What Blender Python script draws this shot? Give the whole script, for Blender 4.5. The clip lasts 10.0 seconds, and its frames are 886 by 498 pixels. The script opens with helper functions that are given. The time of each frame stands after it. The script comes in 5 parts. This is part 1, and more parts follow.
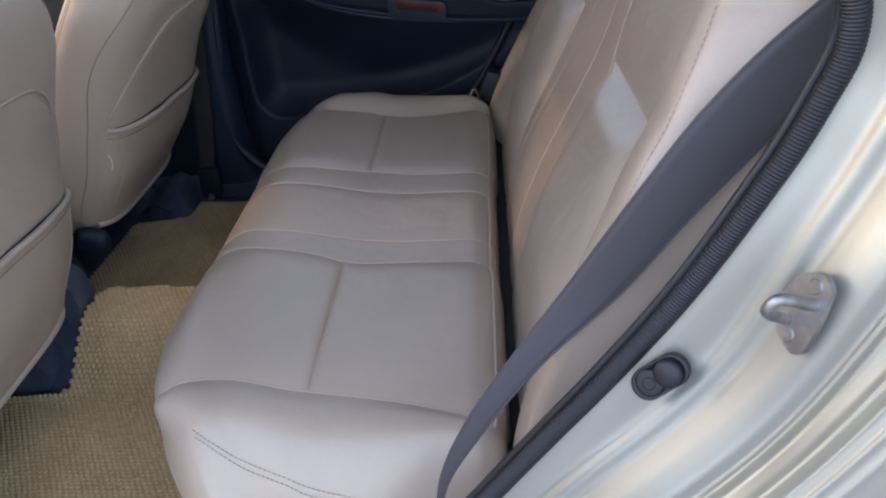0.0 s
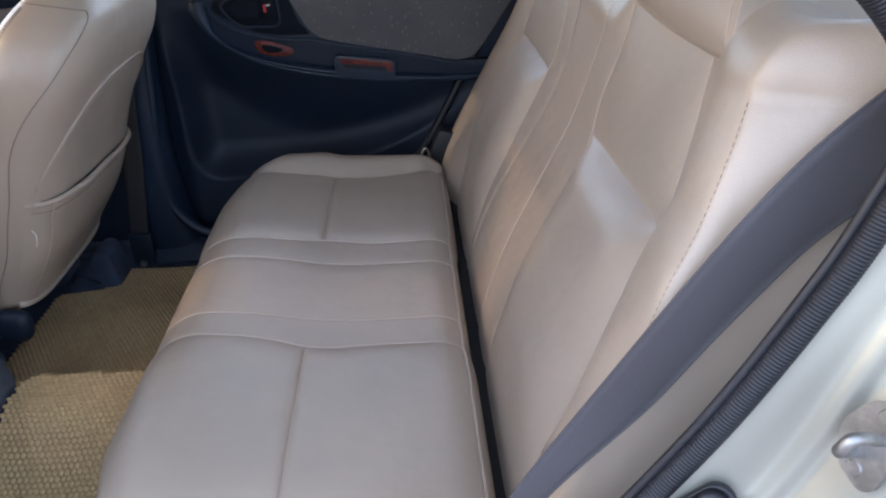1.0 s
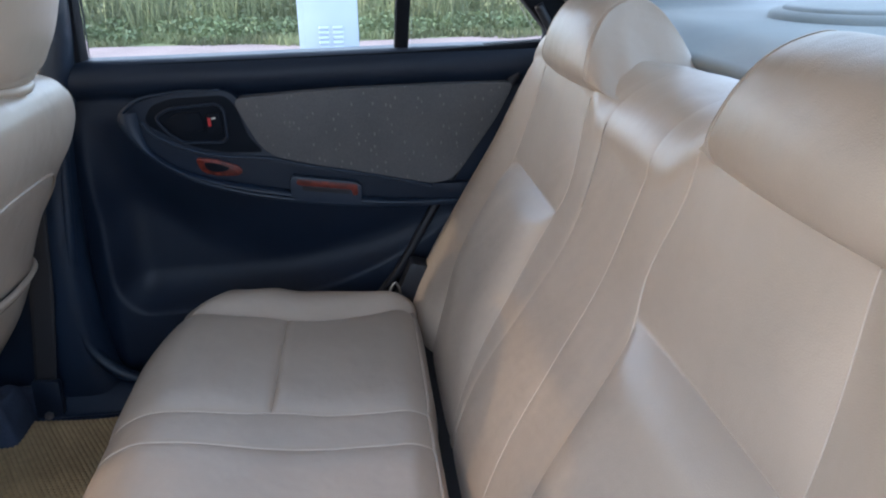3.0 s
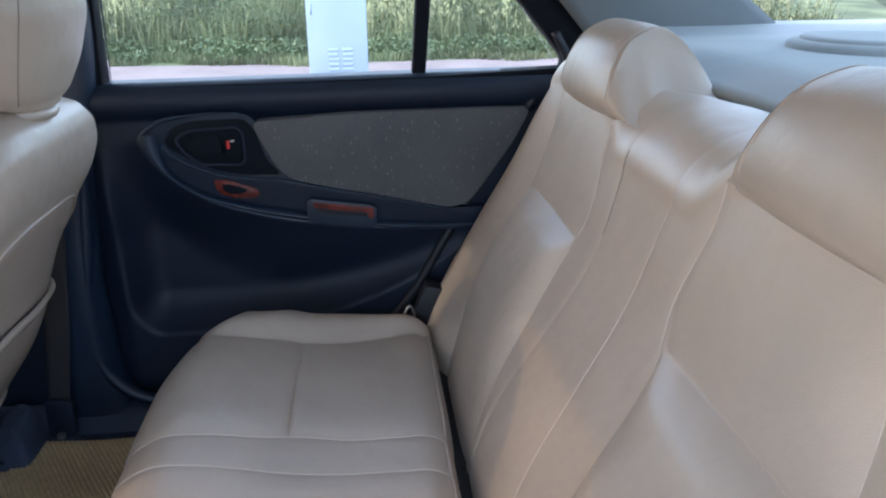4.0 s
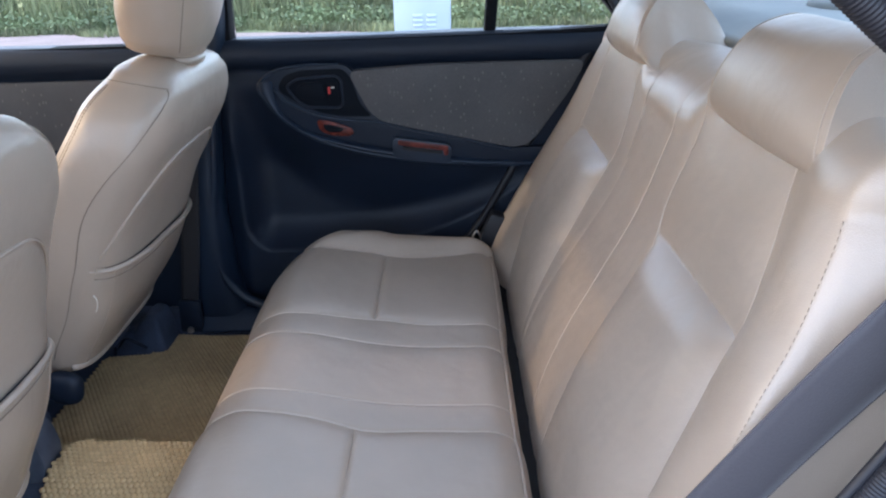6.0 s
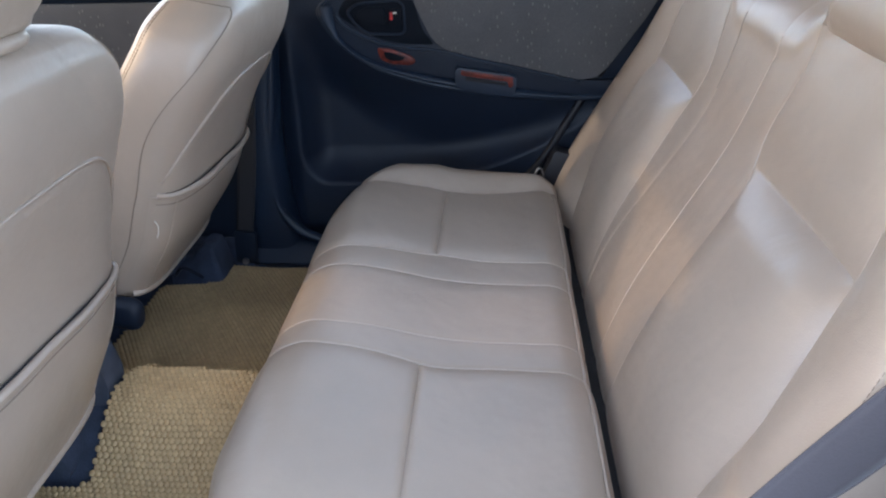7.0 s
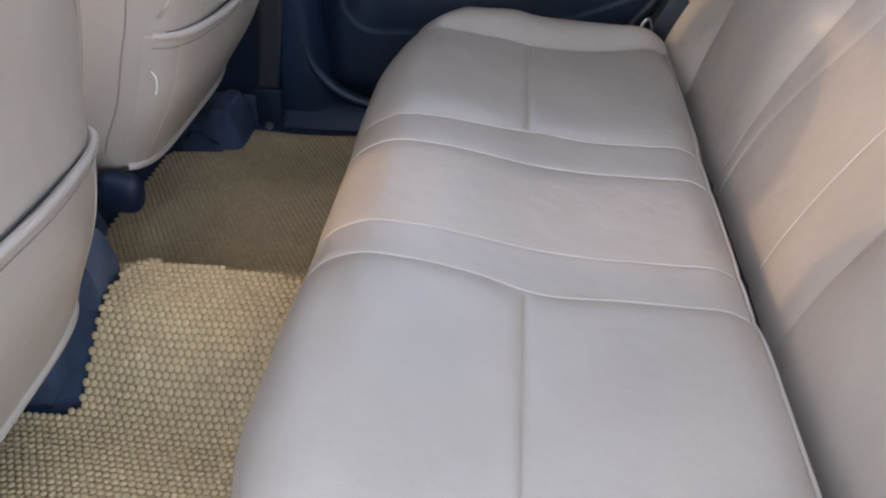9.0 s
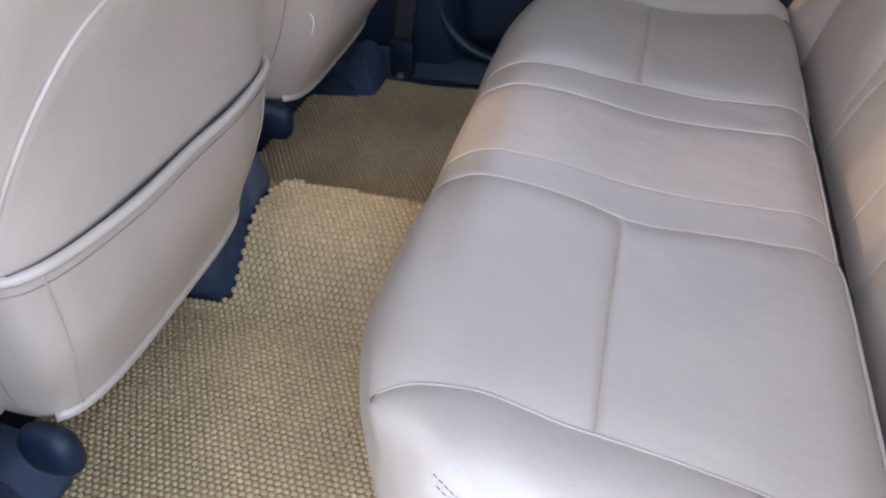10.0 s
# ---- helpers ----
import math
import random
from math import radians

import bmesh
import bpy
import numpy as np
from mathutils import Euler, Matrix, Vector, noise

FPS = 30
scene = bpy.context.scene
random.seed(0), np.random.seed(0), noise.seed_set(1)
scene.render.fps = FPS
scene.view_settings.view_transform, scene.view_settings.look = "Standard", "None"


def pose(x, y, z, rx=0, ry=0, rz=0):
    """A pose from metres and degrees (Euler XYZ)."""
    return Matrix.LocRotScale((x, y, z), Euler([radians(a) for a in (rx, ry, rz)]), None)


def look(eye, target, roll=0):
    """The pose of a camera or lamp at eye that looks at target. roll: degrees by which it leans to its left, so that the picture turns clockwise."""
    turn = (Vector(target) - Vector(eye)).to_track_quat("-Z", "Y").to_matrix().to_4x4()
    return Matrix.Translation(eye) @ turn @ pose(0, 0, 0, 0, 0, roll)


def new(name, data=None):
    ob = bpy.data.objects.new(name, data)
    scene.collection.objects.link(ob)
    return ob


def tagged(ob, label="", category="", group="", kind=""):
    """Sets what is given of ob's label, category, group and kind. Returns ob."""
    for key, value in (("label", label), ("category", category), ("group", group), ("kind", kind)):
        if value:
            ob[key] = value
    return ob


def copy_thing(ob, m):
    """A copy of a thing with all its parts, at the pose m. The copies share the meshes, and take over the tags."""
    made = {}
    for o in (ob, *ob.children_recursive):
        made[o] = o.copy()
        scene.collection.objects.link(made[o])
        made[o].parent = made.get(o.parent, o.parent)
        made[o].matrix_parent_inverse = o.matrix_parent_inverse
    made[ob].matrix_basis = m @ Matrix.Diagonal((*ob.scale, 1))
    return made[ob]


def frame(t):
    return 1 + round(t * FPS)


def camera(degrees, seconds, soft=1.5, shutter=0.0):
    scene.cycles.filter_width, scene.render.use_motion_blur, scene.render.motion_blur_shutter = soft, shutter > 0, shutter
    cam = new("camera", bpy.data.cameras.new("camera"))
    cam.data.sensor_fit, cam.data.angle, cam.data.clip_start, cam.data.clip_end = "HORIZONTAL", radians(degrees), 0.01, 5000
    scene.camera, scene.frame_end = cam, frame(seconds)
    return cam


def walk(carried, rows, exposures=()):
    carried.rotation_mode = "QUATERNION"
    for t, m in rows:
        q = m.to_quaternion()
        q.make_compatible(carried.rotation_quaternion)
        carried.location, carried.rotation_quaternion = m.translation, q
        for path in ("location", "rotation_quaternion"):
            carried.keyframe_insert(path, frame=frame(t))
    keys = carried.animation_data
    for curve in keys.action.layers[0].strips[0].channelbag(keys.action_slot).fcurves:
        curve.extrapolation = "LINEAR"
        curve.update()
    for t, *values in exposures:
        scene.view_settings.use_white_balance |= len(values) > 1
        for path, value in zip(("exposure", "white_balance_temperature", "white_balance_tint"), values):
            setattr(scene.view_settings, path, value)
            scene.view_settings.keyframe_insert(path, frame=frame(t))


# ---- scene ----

# ---------------------------------------------------------------- camera
cam = camera(62.0, 10.0, soft=2.1)
PATH = [
    (0, (0.246, -1.147, 0.884), (0.097, 0.555, -0.156), -5.1),
    (0.5, (0.209, -1.096, 0.886), (0.188, 0.629, -0.125), -4.0),
    (1, (0.184, -1.053, 0.904), (0.237, 0.698, -0.06), -3.2),
    (1.5, (0.173, -0.953, 0.902), (0.284, 0.825, -0.005), -2.6),
    (2, (0.167, -0.838, 0.899), (0.321, 0.966, 0.05), -1.8),
    (2.5, (0.163, -0.778, 0.9), (0.357, 1.043, 0.098), -1.1),
    (4, (0.133, -0.77, 0.912), (0.328, 1.089, 0.202), -0.4),
    (4.5, (0.128, -0.782, 0.911), (0.283, 1.082, 0.203), -0.8),
    (5, (0.128, -0.839, 0.913), (0.226, 1.025, 0.196), -1.1),
    (5.5, (0.14, -0.955, 0.919), (0.174, 0.903, 0.18), -1.2),
    (5.7, (0.144, -1.014, 0.924), (0.158, 0.838, 0.169), -1.2),
    (6.8, (0.112, -1.063, 0.904), (-0.003, 0.727, 0.02), -1.2),
    (7, (0.096, -1.009, 0.891), (-0.031, 0.763, -0.029), -1.1),
    (7.5, (0.076, -0.847, 0.842), (0.021, 0.874, -0.177), -1.5),
    (8, (0.052, -0.742, 0.793), (0.053, 0.928, -0.308), -0.8),
    (8.5, (0.015, -0.72, 0.768), (-0.025, 0.904, -0.399), 0.3),
    (9, (-0.029, -0.728, 0.757), (-0.178, 0.842, -0.473), 0.4),
    (9.5, (-0.051, -0.756, 0.75), (-0.318, 0.756, -0.532), -0.3),
    (10, (-0.013, -0.851, 0.779), (-0.438, 0.624, -0.503), -1.7),
]
walk(cam, [(t, look(eye, target, roll)) for t, eye, target, roll in PATH], exposures=((0.0, 1.05, 6250, 15), (0.5, 1.2, 6250, 15), (1.0, 1.37, 6250, 14), (2.0, 1.5, 6150, 11), (4.5, 1.46, 5950, 10), (5.7, 1.54, 6000, 12), (7.0, 1.62, 6150, 12), (8.5, 2.0, 6100, 12), (10.0, 1.92, 6100, 14)))

# ---------------------------------------------------------------- world and sun
world = bpy.data.worlds.new("sky")
scene.world = world
world.use_nodes = True
wn = world.node_tree.nodes
sky = wn.new("ShaderNodeTexSky")
sky.sky_type = "NISHITA"
sky.sun_disc = False
sky.sun_elevation, sky.sun_rotation = radians(25), radians(273)
sky.air_density, sky.dust_density, sky.ozone_density = 1.0, 1.6, 1.0
wn["Background"].inputs["Strength"].default_value = 0.15
# thin even cloud veil over the clear sky
veil = wn.new("ShaderNodeMix")
veil.data_type, veil.blend_type = "RGBA", "ADD"
veil.inputs["Factor"].default_value = 1.0
veil.inputs["B"].default_value = (4.4, 5.1, 6.3, 1.0)
world.node_tree.links.new(sky.outputs[0], veil.inputs["A"])
world.node_tree.links.new(veil.outputs["Result"], wn["Background"].inputs["Color"])
sun = new("sun", bpy.data.lights.new("sun", "SUN"))
sun.data.energy, sun.data.angle, sun.data.color = 0.36, radians(1.0), (1.0, 0.86, 0.66)
sun.matrix_basis = look((-9.05, 0.47, 4.23), (0.0, 0.0, 0.0))


# ---------------------------------------------------------------- materials
def material(name, colour, rough=0.5, metal=0.0, grain=0.0, grain_scale=400.0, stain=0.12, stain_scale=6.0, bump_dist=0.0006,
             voronoi=False, spec=0.5, coat=0.0, wave=None, island=0.0, objrand=0.0, sheen=0.0):
    """Principled material with colour variation at two scales and a fine relief."""
    m = bpy.data.materials.new(name)
    m.use_nodes = True
    n, l = m.node_tree.nodes, m.node_tree.links
    b = n["Principled BSDF"]
    b.inputs["Roughness"].default_value, b.inputs["Metallic"].default_value = rough, metal
    b.inputs["Specular IOR Level"].default_value, b.inputs["Coat Weight"].default_value = spec, coat
    b.inputs["Sheen Weight"].default_value, b.inputs["Coat Roughness"].default_value = sheen, 0.22
    co = n.new("ShaderNodeTexCoord")
    big = n.new("ShaderNodeTexNoise")
    big.inputs["Scale"].default_value, big.inputs["Detail"].default_value = stain_scale, 5.0
    l.new(co.outputs["Object"], big.inputs["Vector"])
    fine = n.new("ShaderNodeTexVoronoi" if voronoi else "ShaderNodeTexNoise")
    fine.inputs["Scale"].default_value = grain_scale
    l.new(co.outputs["Object"], fine.inputs["Vector"])
    ramp = n.new("ShaderNodeMapRange")
    ramp.inputs["From Min"].default_value, ramp.inputs["From Max"].default_value = 0.3, 0.7
    ramp.inputs["To Min"].default_value, ramp.inputs["To Max"].default_value = 1.0 - stain, 1.0 + stain
    ramp.interpolation_type = "SMOOTHSTEP"
    l.new(big.outputs["Fac"], ramp.inputs["Value"])
    small = n.new("ShaderNodeMapRange")
    small.inputs["To Min"].default_value, small.inputs["To Max"].default_value = 1.0 - grain, 1.0 + grain
    l.new(fine.outputs[0], small.inputs["Value"])
    mul = n.new("ShaderNodeMath")
    mul.operation = "MULTIPLY"
    l.new(ramp.outputs[0], mul.inputs[0]), l.new(small.outputs[0], mul.inputs[1])
    last = mul.outputs[0]
    for amount, node, socket in ((island, "ShaderNodeNewGeometry", "Random Per Island"), (objrand, "ShaderNodeObjectInfo", "Random")):
        if amount:
            src, rng, more = n.new(node), n.new("ShaderNodeMapRange"), n.new("ShaderNodeMath")
            rng.inputs["To Min"].default_value, rng.inputs["To Max"].default_value = 1.0 - amount, 1.0 + amount
            more.operation = "MULTIPLY"
            l.new(src.outputs[socket], rng.inputs["Value"])
            l.new(last, more.inputs[0]), l.new(rng.outputs[0], more.inputs[1])
            last = more.outputs[0]
    vec = n.new("ShaderNodeVectorMath")
    vec.operation = "SCALE"
    vec.inputs[0].default_value = colour
    l.new(last, vec.inputs["Scale"])
    l.new(vec.outputs[0], b.inputs["Base Color"])
    rr = n.new("ShaderNodeMapRange")
    rr.inputs["To Min"].default_value, rr.inputs["To Max"].default_value = max(rough - 0.08, 0.02), min(rough + 0.08, 1.0)
    l.new(big.outputs["Fac"], rr.inputs["Value"])
    if stain:
        l.new(rr.outputs[0], b.inputs["Roughness"])
    if bump_dist:
        bump = n.new("ShaderNodeBump")
        bump.inputs["Strength"].default_value, bump.inputs["Distance"].default_value = 0.5, bump_dist
        l.new(fine.outputs[0], bump.inputs["Height"])
        tail = bump
        if wave:
            soft = n.new("ShaderNodeTexNoise")
            soft.inputs["Scale"].default_value, soft.inputs["Detail"].default_value = wave[0], 3.0
            l.new(co.outputs["Object"], soft.inputs["Vector"])
            tail = n.new("ShaderNodeBump")
            tail.inputs["Strength"].default_value, tail.inputs["Distance"].default_value = 0.6, wave[1]
            l.new(soft.outputs["Fac"], tail.inputs["Height"])
            l.new(bump.outputs[0], tail.inputs["Normal"])
        l.new(tail.outputs[0], b.inputs["Normal"])
    return m


LEATHER = material("beige_leather", (0.445, 0.362, 0.285), 0.34, grain=0.03, grain_scale=900, stain=0.05, stain_scale=7, bump_dist=0.0003, voronoi=True, wave=(14, 0.006), spec=0.72)
# paler than the leather: light caught on seam ridges painted in, and pale stitching
PALE_SEAM = material("seam_highlight_and_stitch", (0.52, 0.44, 0.36), 0.42, stain=0.05, bump_dist=0)
# darker than the leather: crease shade painted into seams, and brown stitching
SEAM = material("crease_shade_and_stitch", (0.27, 0.22, 0.175), 0.6, stain=0.1, bump_dist=0)
THREAD = material("pale_thread", (0.72, 0.68, 0.60), 0.7, stain=0.1, bump_dist=0)
# near-black standing in for shade in gaps, slots and openings; also the seat frame
GAP = material("gap_shade", (0.02, 0.02, 0.022), 0.9, stain=0.1, bump_dist=0)
NAVY = material("navy_plastic", (0.0055, 0.0125, 0.027), 0.52, grain=0.1, grain_scale=700, stain=0.15, bump_dist=0.0002, spec=0.38)
NAVYTRIM = material("navy_trim", (0.009, 0.019, 0.038), 0.42, grain=0.1, grain_scale=700, stain=0.15, bump_dist=0.0002, spec=0.45)
# near-black plastic, darkened to stand for the shade of the door's handle recess
INSET = material("recess_shade_plastic", (0.0035, 0.006, 0.011), 0.75, grain=0.1, grain_scale=700, stain=0.15, bump_dist=0.0002, spec=0.18)
BLACK = material("black_rubber", (0.011, 0.012, 0.017), 0.5, grain=0.1, grain_scale=300, stain=0.2, bump_dist=0.0003)
FRAME = material("black_window_frame", (0.007, 0.008, 0.011), 0.8, grain=0.1, grain_scale=300, stain=0.15, bump_dist=0.0002, spec=0.15)
CONSOLE = material("grey_blue_plastic", (0.060, 0.074, 0.102), 0.5, grain=0.1, grain_scale=700, stain=0.25, stain_scale=20, bump_dist=0.0002)
CARPET = material("blue_carpet", (0.040, 0.053, 0.085), 0.95, grain=0.5, grain_scale=500, stain=0.3, stain_scale=12, bump_dist=0.002)
WEB = material("belt_webbing", (0.060, 0.055, 0.062), 0.6, grain=0.15, grain_scale=500, stain=0.08, bump_dist=0.0004, sheen=0.2)
WEBDARK = material("dark_belt_webbing", (0.018, 0.017, 0.02), 0.7, grain=0.15, grain_scale=500, stain=0.08, bump_dist=0.0004)
MAT = material("tan_rubber", (0.50, 0.355, 0.18), 0.5, grain=0.1, grain_scale=300, stain=0.14, stain_scale=5, bump_dist=0.0004, island=0.08)
MATBASE = material("tan_rubber_base", (0.31, 0.22, 0.11), 0.7, grain=0.1, grain_scale=300, stain=0.15, stain_scale=5, bump_dist=0.0004)
SILVER = material("silver_paint", (0.34, 0.343, 0.30), 0.34, metal=0.45, grain=0.02, grain_scale=900, stain=0.0, stain_scale=9, bump_dist=0)
STEEL = material("zinc_steel", (0.34, 0.34, 0.34), 0.48, metal=1.0, grain=0.15, grain_scale=250, stain=0.25, stain_scale=40, bump_dist=0.0003)
WOOD = material("burl_wood", (0.11, 0.016, 0.009), 0.42, grain=0.4, grain_scale=120, stain=0.4, stain_scale=60, bump_dist=0, spec=0.3)
RED = material("red_plastic", (0.5, 0.02, 0.02), 0.4, stain=0.05, bump_dist=0)
HEADLINER = material("grey_headliner", (0.50, 0.49, 0.46), 0.95, grain=0.08, grain_scale=800, stain=0.05, bump_dist=0.0005)
PILLAR = material("grey_pillar_trim", (0.17, 0.185, 0.19), 0.75, grain=0.08, grain_scale=800, stain=0.05, bump_dist=0.0005)
SHELF = material("grey_shelf_felt", (0.25, 0.275, 0.275), 0.9, grain=0.15, grain_scale=700, stain=0.08, bump_dist=0.0006, sheen=0.2)
CABINET = material("painted_cabinet", (0.37, 0.44, 0.51), 0.45, grain=0.02, stain=0.06, stain_scale=3, bump_dist=0.0003)
DIRT = material("pink_gravel", (0.25, 0.19, 0.18), 0.95, grain=0.25, grain_scale=40, stain=0.12, stain_scale=1.5, bump_dist=0.01)
SOIL = material("verge_soil", (0.14, 0.16, 0.075), 0.95, grain=0.4, grain_scale=20, stain=0.4, stain_scale=0.8, bump_dist=0.03)
SHRUB = material("shrub_leaf", (0.100, 0.124, 0.060), 0.65, grain=0.1, grain_scale=30, stain=0.4, stain_scale=0.8, bump_dist=0, island=0.25)
LEAF = material("weed_leaf", (0.135, 0.172, 0.080), 0.6, grain=0.1, grain_scale=30, stain=0.3, stain_scale=0.9, bump_dist=0, island=0.16)
DRY = material("dry_stalk", (0.38, 0.36, 0.18), 0.8, grain=0.1, grain_scale=30, stain=0.3, stain_scale=1.0, bump_dist=0, island=0.4)
GRASS = material("verge_grass", (0.165, 0.180, 0.088), 0.7, grain=0.1, grain_scale=30, stain=0.45, stain_scale=0.7, bump_dist=0, island=0.18)


def speckled():
    """Grey door cloth with pale flecks."""
    m = material("speckled_cloth", (0.098, 0.097, 0.101), 0.95, grain=0.35, grain_scale=600, stain=0.1, stain_scale=8, bump_dist=0.0008)
    n, l = m.node_tree.nodes, m.node_tree.links
    b = n["Principled BSDF"]
    old = b.inputs["Base Color"].links[0].from_socket
    co, mp, vo = n.new("ShaderNodeTexCoord"), n.new("ShaderNodeMapping"), n.new("ShaderNodeTexVoronoi")
    mp.inputs["Scale"].default_value = (120, 120, 55)
    vo.inputs["Scale"].default_value = 1.0
    vo.inputs["Randomness"].default_value = 1.0
    cut, pick, both, mix = n.new("ShaderNodeMath"), n.new("ShaderNodeMath"), n.new("ShaderNodeMath"), n.new("ShaderNodeMix")
    cut.operation, cut.inputs[1].default_value = "LESS_THAN", 0.2
    sep = n.new("ShaderNodeSeparateColor")
    pick.operation, pick.inputs[1].default_value = "GREATER_THAN", 0.5
    both.operation = "MULTIPLY"
    mix.data_type = "RGBA"
    mix.inputs["B"].default_value = (0.16, 0.16, 0.155, 1)
    l.new(co.outputs["Object"], mp.inputs["Vector"]), l.new(mp.outputs[0], vo.inputs["Vector"])
    l.new(vo.outputs["Distance"], cut.inputs[0]), l.new(vo.outputs["Color"], sep.inputs[0]), l.new(sep.outputs[0], pick.inputs[0])
    l.new(cut.outputs[0], both.inputs[0]), l.new(pick.outputs[0], both.inputs[1])
    l.new(both.outputs[0], mix.inputs["Factor"]), l.new(old, mix.inputs["A"]), l.new(mix.outputs["Result"], b.inputs["Base Color"])
    return m


CLOTH = speckled()


def glass_material():
    m = bpy.data.materials.new("window_glass")
    m.use_nodes = True
    b = m.node_tree.nodes["Principled BSDF"]
    b.inputs["Transmission Weight"].default_value, b.inputs["Roughness"].default_value = 1.0, 0.0
    b.inputs["IOR"].default_value, b.inputs["Base Color"].default_value = 1.05, (0.93, 0.96, 0.95, 1)
    return m


GLASS = glass_material()


def tinted_glass(name, tint):
    """Pane with an added tint: it takes up part of the light."""
    m = bpy.data.materials.new(name)
    m.use_nodes = True
    n, l = m.node_tree.nodes, m.node_tree.links
    clear, gloss, both = n.new("ShaderNodeBsdfTransparent"), n.new("ShaderNodeBsdfGlossy"), n.new("ShaderNodeMixShader")
    clear.inputs["Color"].default_value = tint
    gloss.inputs["Roughness"].default_value, both.inputs[0].default_value = 0.02, 0.05
    l.new(clear.outputs[0], both.inputs[1]), l.new(gloss.outputs[0], both.inputs[2])
    l.new(both.outputs[0], n["Material Output"].inputs["Surface"])
    return m


# bronze tint added to the unseen windscreen, to warm and dim the front light
TINTED = tinted_glass("bronze_tinted_glass", (0.62, 0.51, 0.39, 1))
# grey tint added to the rear screen, to weaken the sky light from behind
DIMMING = tinted_glass("light_dimming_glass", (0.56, 0.60, 0.60, 1))

# ---------------------------------------------------------------- mesh helpers
ORIGIN = {}


def thing(name, at, label, category, group="", kind=""):
    """An Empty at the thing's base."""
    ob = new(name)
    ob.location = at
    ob.empty_display_size = 0.05
    ORIGIN[ob] = Vector(at)
    return tagged(ob, label, category, group, kind)


def mesh_object(name, verts, faces, mat, parent=None, label="", smooth=True):
    """One mesh object from world coordinates; a part takes its thing's origin."""
    origin = ORIGIN.get(parent, Vector((0, 0, 0)))
    me = bpy.data.meshes.new(name)
    v = np.asarray(verts, float) - np.array(origin)
    me.from_pydata(v.tolist(), [], [tuple(int(i) for i in f) for f in faces])
    me.validate()
    bm = bmesh.new()
    bm.from_mesh(me)
    bmesh.ops.recalc_face_normals(bm, faces=bm.faces)
    bm.to_mesh(me)
    bm.free()
    if smooth:
        me.polygons.foreach_set("use_smooth", [True] * len(me.polygons))
    me.materials.append(mat)
    ob = new(name, me)
    if parent:
        ob.parent = parent
        ORIGIN[ob] = Vector(origin)
    return tagged(ob, label)


def part(name, bm, mat, parent, label="", smooth=True):
    """Links a bmesh in world coordinates as one part."""
    bmesh.ops.recalc_face_normals(bm, faces=bm.faces)
    bm.verts.index_update()
    verts = [tuple(v.co) for v in bm.verts]
    faces = [[v.index for v in f.verts] for f in bm.faces]
    bm.free()
    return mesh_object(name, verts, faces, mat, parent, label, smooth)


def sharpen(ob, degrees=35):
    ob.data.set_sharp_from_angle(angle=radians(degrees))
    return ob


def spline(x, xs, ys):
    """Smooth curve through given values."""
    xs, ys = np.asarray(xs, float), np.asarray(ys, float)
    d = np.gradient(ys, xs)
    x = np.clip(np.asarray(x, float), xs[0], xs[-1])
    i = np.clip(np.searchsorted(xs, x) - 1, 0, len(xs) - 2)
    h = xs[i + 1] - xs[i]
    t = (x - xs[i]) / h
    return (2 * t**3 - 3 * t**2 + 1) * ys[i] + (t**3 - 2 * t**2 + t) * h * d[i] + (-2 * t**3 + 3 * t**2) * ys[i + 1] + (t**3 - t**2) * h * d[i + 1]


def step(a, b, x):
    t = np.clip((x - a) / (b - a), 0, 1)
    return t * t * (3 - 2 * t)


def quads(nu, nv, wrap=False):
    """Faces of a grid of nu x nv points, row by row in u."""
    out = []
    for i in range(nu if wrap else nu - 1):
        j = np.arange(nv - 1)
        a, b = i * nv + j, ((i + 1) % nu) * nv + j
        out.append(np.stack([a, b, b + 1, a + 1], 1))
    return np.concatenate(out)


def sheet(name, u, v, fn, mat, parent=None, label="", thick=0.0):
    """A curved sheet fn(U, V) -> x, y, z; with a thickness it is a closed solid (offset along thick, a vector)."""
    gu, gv = np.meshgrid(u, v, indexing="ij")
    pts = np.stack(fn(gu, gv), -1).reshape(-1, 3)
    f = quads(len(u), len(v))
    if not np.any(thick):
        return mesh_object(name, pts, f, mat, parent, label)
    nu, nv, n = len(u), len(v), len(pts)
    back = pts + np.array(thick)
    rim = [i * nv for i in range(nu)] + [(nu - 1) * nv + j for j in range(1, nv)] + [i * nv + nv - 1 for i in range(nu - 2, -1, -1)] + list(range(nv - 2, 0, -1))
    walls = [(rim[k], rim[(k + 1) % len(rim)], n + rim[(k + 1) % len(rim)], n + rim[k]) for k in range(len(rim))]
    return mesh_object(name, np.concatenate([pts, back]), np.concatenate([f, f[:, ::-1] + n, np.array(walls)]), mat, parent, label)


def smooth_path(points, n):
    p = np.asarray(points, float)
    s = np.r_[0, np.cumsum(np.linalg.norm(np.diff(p, axis=0), axis=1))]
    q = np.linspace(0, s[-1], n)
    return np.stack([spline(q, s, p[:, k]) for k in range(3)], 1)


